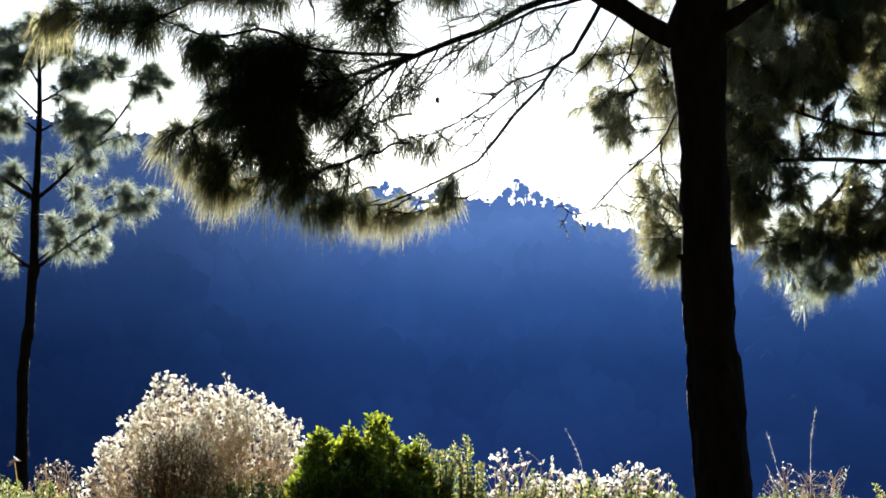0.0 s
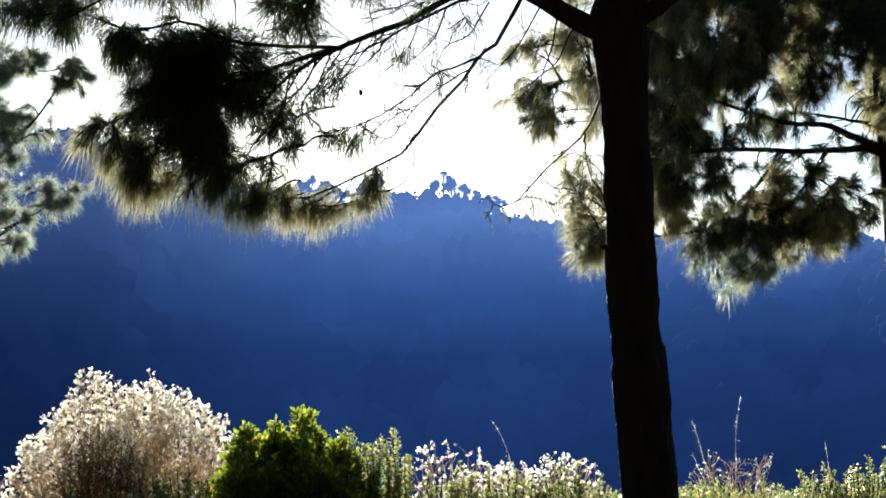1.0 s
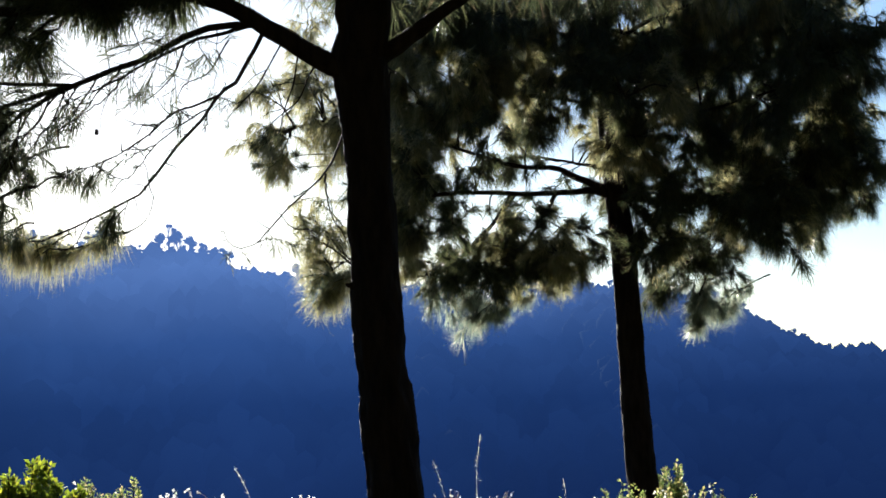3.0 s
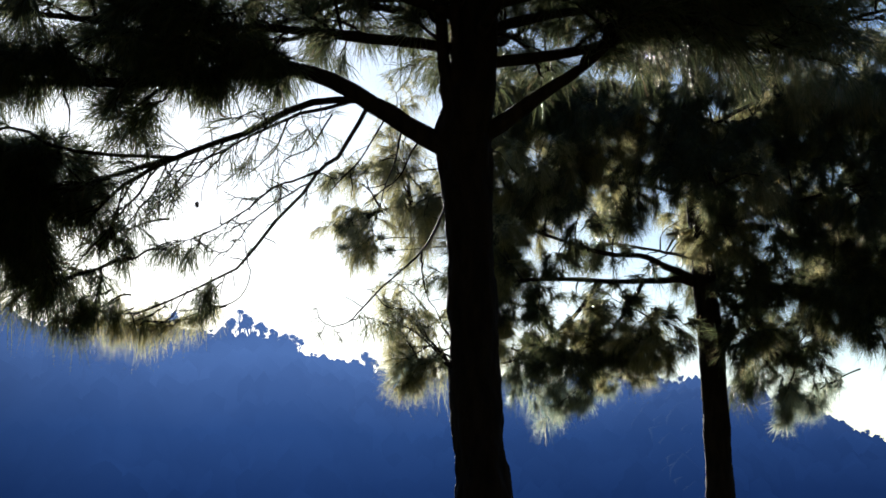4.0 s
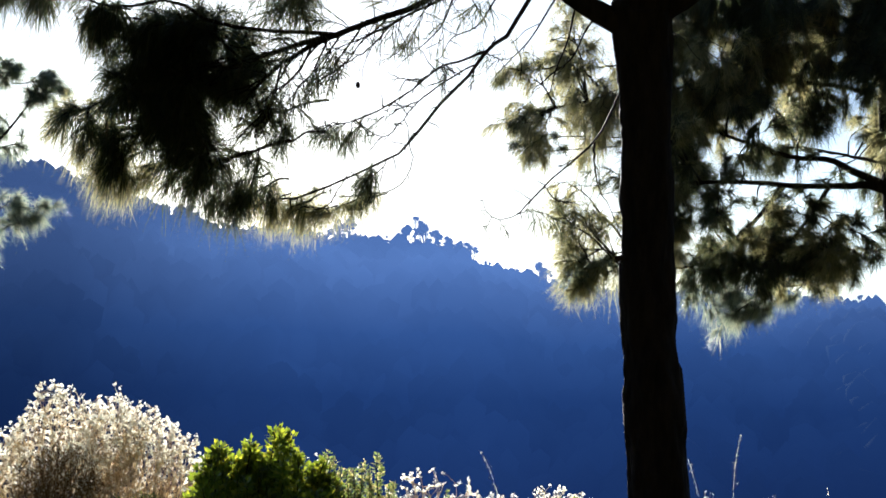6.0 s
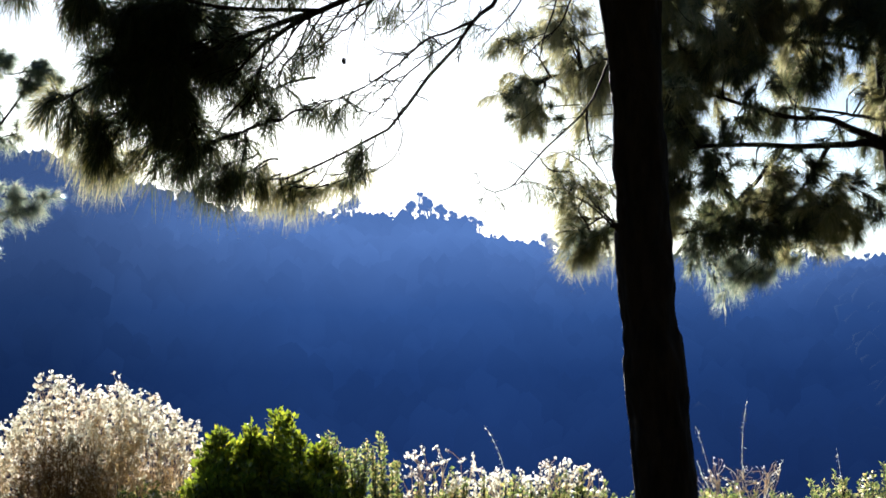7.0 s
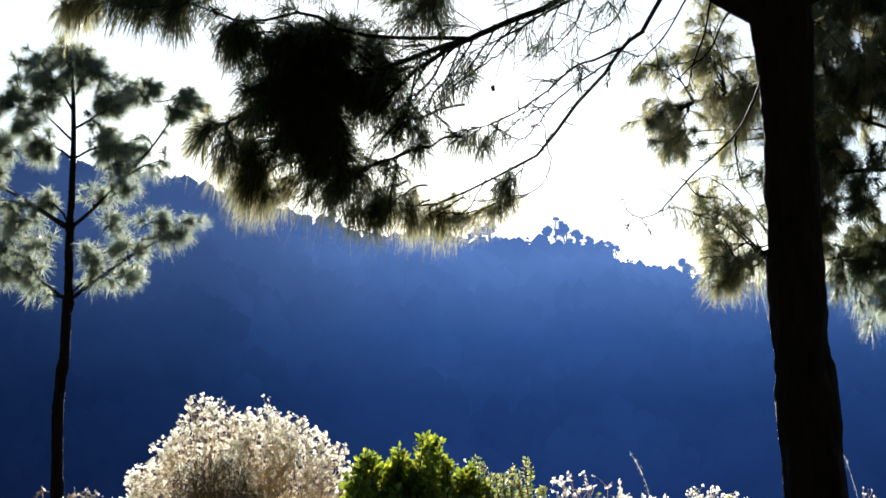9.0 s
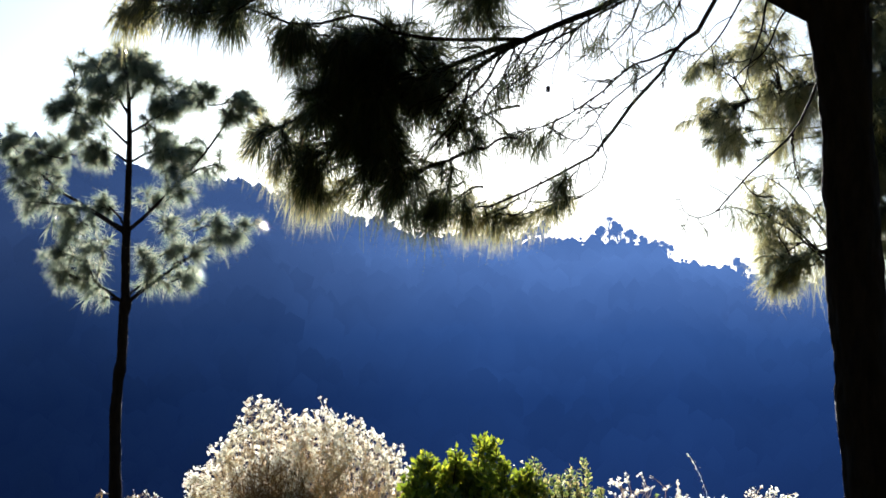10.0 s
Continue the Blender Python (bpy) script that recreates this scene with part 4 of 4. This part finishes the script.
def leafy_shrub(seed, x, y, wide, tall, shoots, label, size=0.035, material=None, name="leafy_shrub", apart=False, low=0.7, dots=0.0, outline=None, leafage=230):
    rng = np.random.default_rng(seed)
    z = float(ground_z(np.array(x), np.array(y)))
    ob = tagged(new(name), label, "shrub", group="low weeds on the bank" if name == "weed_clump" else "green shrubs")
    stems, leaves, fluff = Heap(), Heap(), Heap()
    for n in range(shoots):
        a, lean = rng.uniform(0, 2 * np.pi), rng.uniform(0, 1) ** 0.6
        h = tall * (1 - 0.4 * lean**2) * rng.uniform(low, 1.0)
        root = np.array((x + 0.75 * wide / 2 * lean * math.cos(a), y + 0.5 * wide / 2 * lean * math.sin(a), z))
        tip = np.array((x + wide / 2 * lean * math.cos(a), y + wide / 2 * lean * math.sin(a), z + h))
        if outline:
            ox, oz = np.array(outline, float).T
            px = (ox[0] + (ox[-1] - ox[0]) * (n + rng.uniform(0.2, 0.8)) / shoots) if n % 3 else rng.uniform(ox[0], ox[-1])
            py = y + 0.32 * wide * rng.uniform(-1, 1)
            tip = np.array((px, py, z + (np.interp(px, ox, oz) - z) * (rng.uniform(0.9, 0.985) if py > y else rng.uniform(low, 0.84))))
            root = np.array((x + 0.7 * (px - x), y + 0.6 * (py - y), z))
        line = bent(rng, root, tip, 0, 0.03, 12)
        tube(stems, line, np.linspace(0.008, 0.003, 12), 4)
        m = leafage
        u = rng.uniform(0.15, 1.0, m) ** 0.7
        at = np.stack([np.interp(u, np.linspace(0, 1, 12), line[:, k]) for k in range(3)], -1)
        way = unit(np.stack([rng.normal(size=m), rng.normal(size=m), rng.uniform(0.3, 1.6, m)], -1))
        far = size * rng.uniform(0.7, 1.6, m)[:, None] * (1.3 - 0.6 * u[:, None])
        flat = unit(np.cross(way, rng.normal(size=(m, 3)))) * far * 0.6
        at = at + way * size * rng.uniform(0.2, 1.5, (m, 1))
        fold = unit(np.cross(way, flat)) * far * 0.14
        verts = np.stack([at, at + way * far * 0.9 - flat + fold, at + way * far * 0.9 + flat + fold, at + way * far * 2 - fold, at + way * far], 1)
        leaves.add(verts.reshape(-1, 3), (np.array([[0, 4, 1], [0, 2, 4], [1, 4, 3], [4, 2, 3]]) + 5 * np.arange(m)[:, None, None]).reshape(-1, 3))
        if dots and rng.random() < dots:
            sprays(fluff, rng, line[-1:] - rng.uniform(0, 0.1, (3, 3)) * (0.5, 0.5, 1), 0.012, 4)
        if apart:
            shoot = stems.ob("shoot", TWIG, ob)
            tagged(leaves.ob("leafage", material or LEAF, shoot), kind="stuff")
            stems, leaves = Heap(), Heap()
    if fluff.n:
        tagged(fluff.ob("seed_fluff", SEED, ob, "small pale seed heads"), kind="stuff")
    if not apart:
        tagged(stems.ob("brushwood", TWIG, ob), kind="stuff")
        tagged(leaves.ob("leafage", material or LEAF, ob), kind="stuff")
    return ob


dry_shrub(300, 13.8, [(-3.62, 0.45), (-3.49, 0.78), (-3.4, 0.84), (-3.33, 0.8), (-3.28, 0.97), (-3.1, 1.16), (-3.04, 1.28), (-2.99, 1.38), (-2.88, 1.38), (-2.73, 1.31), (-2.64, 1.28), (-2.5, 1.25), (-2.35, 1.22), (-2.2, 1.1)], 300, "tall pale dry shrub with fluffy seed heads lit from behind", brown=0.35)
dry_shrub(301, 13.6, [(-2.75, 0.9), (-2.48, 1.22), (-2.43, 1.36), (-2.38, 1.42), (-2.34, 1.26), (-2.13, 1.23), (-2.06, 1.13), (-1.96, 1.12), (-1.91, 1.05), (-1.75, 0.95), (-1.69, 0.72), (-1.64, 0.5)], 220, "arching pale dry shrub with fluffy seed heads", brown=0.35)
dry_shrub(302, 13.05, [(-3.05, 0.5), (-2.95, 0.82), (-2.75, 0.98), (-2.55, 0.96), (-2.4, 0.8), (-2.3, 0.5)], 130, "low brown brittle shrub before the pale one", puffs=1, heads=9, deep=0.4, brown=0.6, stalk=BROWN)
leafy_shrub(310, -1.05, 11.7, 1.2, 1.2, 110, "green leafy shrub with sunlit shoots", 0.026, apart=True, low=0.45, leafage=170,
            outline=[(-1.64, 0.5), (-1.56, 0.8), (-1.46, 0.96), (-1.4, 1.05), (-1.35, 1.05), (-1.3, 0.95), (-1.26, 0.92), (-1.21, 1.06), (-1.17, 1.07), (-1.12, 0.92), (-1.08, 0.93), (-1.02, 1.13), (-0.98, 1.19), (-0.94, 1.15), (-0.9, 1.02), (-0.84, 0.98), (-0.77, 0.88), (-0.69, 0.95), (-0.62, 0.8), (-0.5, 0.6)])
leafy_shrub(311, -0.42, 11.95, 0.62, 0.95, 34, "pale green weedy shrub with small seed heads", 0.014, WEED, dots=0.5, low=0.6,
            outline=[(-0.8, 0.7), (-0.72, 0.96), (-0.66, 1.0), (-0.6, 0.92), (-0.52, 0.9), (-0.46, 0.95), (-0.41, 0.9), (-0.36, 0.98), (-0.32, 0.98), (-0.28, 0.82), (-0.23, 0.84), (-0.19, 0.6)])
for n, (y, outline) in enumerate([(12.2, [(-0.2, 0.55), (-0.13, 0.84), (-0.07, 0.92), (-0.02, 0.8), (0.04, 0.86), (0.1, 0.88), (0.16, 0.76), (0.24, 0.82), (0.3, 0.8), (0.38, 0.6)]),
                                  (12.3, [(0.66, 0.55), (0.74, 0.76), (0.8, 0.8), (0.87, 0.78), (0.95, 0.74), (1.04, 0.74), (1.12, 0.76), (1.18, 0.6)]),
                                  (12.6, [(0.3, 0.5), (0.4, 0.66), (0.55, 0.7), (0.66, 0.68), (0.76, 0.5)]),
                                  (13.5, [(-4.0, 0.4), (-3.9, 0.62), (-3.78, 0.66), (-3.66, 0.62), (-3.55, 0.5)]),
                                  (15.4, [(2.25, 0.3), (2.36, 0.52), (2.5, 0.62), (2.65, 0.52), (2.8, 0.5), (3.05, 0.57), (3.1, 0.3)])]):
    dry_shrub(320 + n, y, outline, 38 if n < 3 else 40, "low pale weed gone to seed" if n < 4 else "thin brown weeds gone to seed", 6 if n < 3 else 1, 6, 0.3, 0.5)
for n, (x, y, w, top) in enumerate([(0.1, 12.05, 0.6, 0.73), (0.5, 12.1, 0.8, 0.76), (0.95, 12.15, 0.7, 0.72), (1.5, 12.3, 1.0, 0.68), (2.0, 12.6, 0.9, 0.6), (-4.2, 13.2, 0.9, 0.56), (-3.75, 12.9, 0.7, 0.55), (-2.3, 12.7, 0.7, 0.6), (-2.0, 12.8, 0.6, 0.62), (-2.8, 12.6, 0.6, 0.52),
                                    (2.2, 14.6, 0.9, 0.44), (2.9, 15.2, 1.0, 0.4), (3.4, 15.6, 0.9, 0.42), (3.75, 15.6, 0.8, 0.53), (4.05, 15.5, 0.9, 0.64), (4.3, 15.6, 0.8, 0.62), (4.65, 15.6, 0.9, 0.62), (5.0, 15.4, 0.9, 0.57), (5.35, 15.3, 0.8, 0.5), (5.7, 15.2, 0.9, 0.42), (6.3, 15.0, 1.2, 0.4), (6.9, 15.2, 1.4, 0.4)]):
    h = top - float(ground_z(np.array(x), np.array(y)))
    leafy_shrub(340 + n, x, y, w * 1.25, h, 74, "low green and straw coloured weeds", 0.016, WEED, "weed_clump", low=0.4, dots=0.3, leafage=80)
leafy_shrub(370, 6.3, 21.0, 0.7, 0.56 - float(ground_z(np.array(6.3), np.array(21.0))), 60, "grey green bush behind the slim trunk", 0.03, WEED, low=0.6)


def weed_stalk(seed, x, y, lean, top, label):
    """One tall thin weed with seed pods up its stem."""
    rng = np.random.default_rng(seed)
    z = float(ground_z(np.array(x), np.array(y)))
    ob = tagged(new("weed_stalk"), label, "weed", group="tall weed stalks")
    stem, pods = Heap(), Heap()
    line = bent(rng, (x, y, z), (x, y, top), 0.0, 0.015, 16)
    line[:, 0] += lean * np.linspace(0, 1, 16) ** 2.2
    tube(stem, line, np.linspace(0.0014, 0.0008, 16), 4)
    k = rng.uniform(8, 15, 30)
    at = np.stack([np.interp(k, np.arange(16), line[:, c]) for c in range(3)], -1)
    sprays(pods, rng, at, 0.0052, 2, 1.6)
    stem.ob("stem", SEED, ob)
    tagged(pods.ob("seed_fluff", SEED, ob, "small pale pods"), kind="stuff")
    return ob


weed_stalk(400, 2.69, 15.5, 0.1, 1.11, "tall thin weed stalk with pale pods")
weed_stalk(401, 2.55, 15.5, -0.22, 0.87, "tall thin weed stalk bending over")
weed_stalk(402, 0.68, 14.0, -0.26, 0.94, "thin faint weed stalk bending over")
weed_stalk(403, 2.5, 15.3, -0.2, 0.58, "short weed sprig with pale pods")
weed_stalk(404, 2.8, 15.4, 0.28, 0.57, "short weed sprig leaning outward")
weed_stalk(405, 3.72, 15.7, -0.1, 0.66, "short thin weed stalk among the weeds")


def dead_leaf(seed, x, y, top, label):
    """A curled dry leaf at the end of a dead stalk."""
    rng = np.random.default_rng(seed)
    z = float(ground_z(np.array(x), np.array(y)))
    ob = tagged(new("dead_leaf_stalk"), label, "weed")
    stem, leaf = Heap(), Heap()
    tube(stem, bent(rng, (x + 0.1, y, z), (x, y, top), 0, 0.03, 8), np.linspace(0.009, 0.005, 8), 5)
    u, w = np.meshgrid(np.linspace(0, 1, 8), np.linspace(-1, 1, 5), indexing="ij")
    wide = 0.038 * np.sin(np.pi * (0.1 + 0.85 * u)) ** 0.8 * (1 + 0.25 * np.sin(9 * u + 2 * w))
    px = x - 0.06 + 0.1 * u + 0.018 * w * np.sin(5 * u)
    py = y + 0.05 * np.sin(2.4 * w + 3 * u)
    pz = top - 0.01 + 0.035 * np.sin(3.6 * u - 0.8) + w * wide * 0.8 + 0.016 * np.cos(7 * u) * w * w
    i = np.arange(7)[:, None] * 5 + np.arange(4)
    tris = np.concatenate([np.stack([i, i + 1, i + 6], -1).reshape(-1, 3), np.stack([i, i + 6, i + 5], -1).reshape(-1, 3)])
    leaf.add(np.stack([px, py, pz], -1).reshape(-1, 3), tris)
    stem.ob("stem", STRAW, ob)
    leaf.ob("leaf", DRY_LEAF, ob, "curled pale brown leaf", smooth=True)
    return ob


dead_leaf(410, -4.46, 14.6, 0.55, "dead stalk with one curled pale leaf")
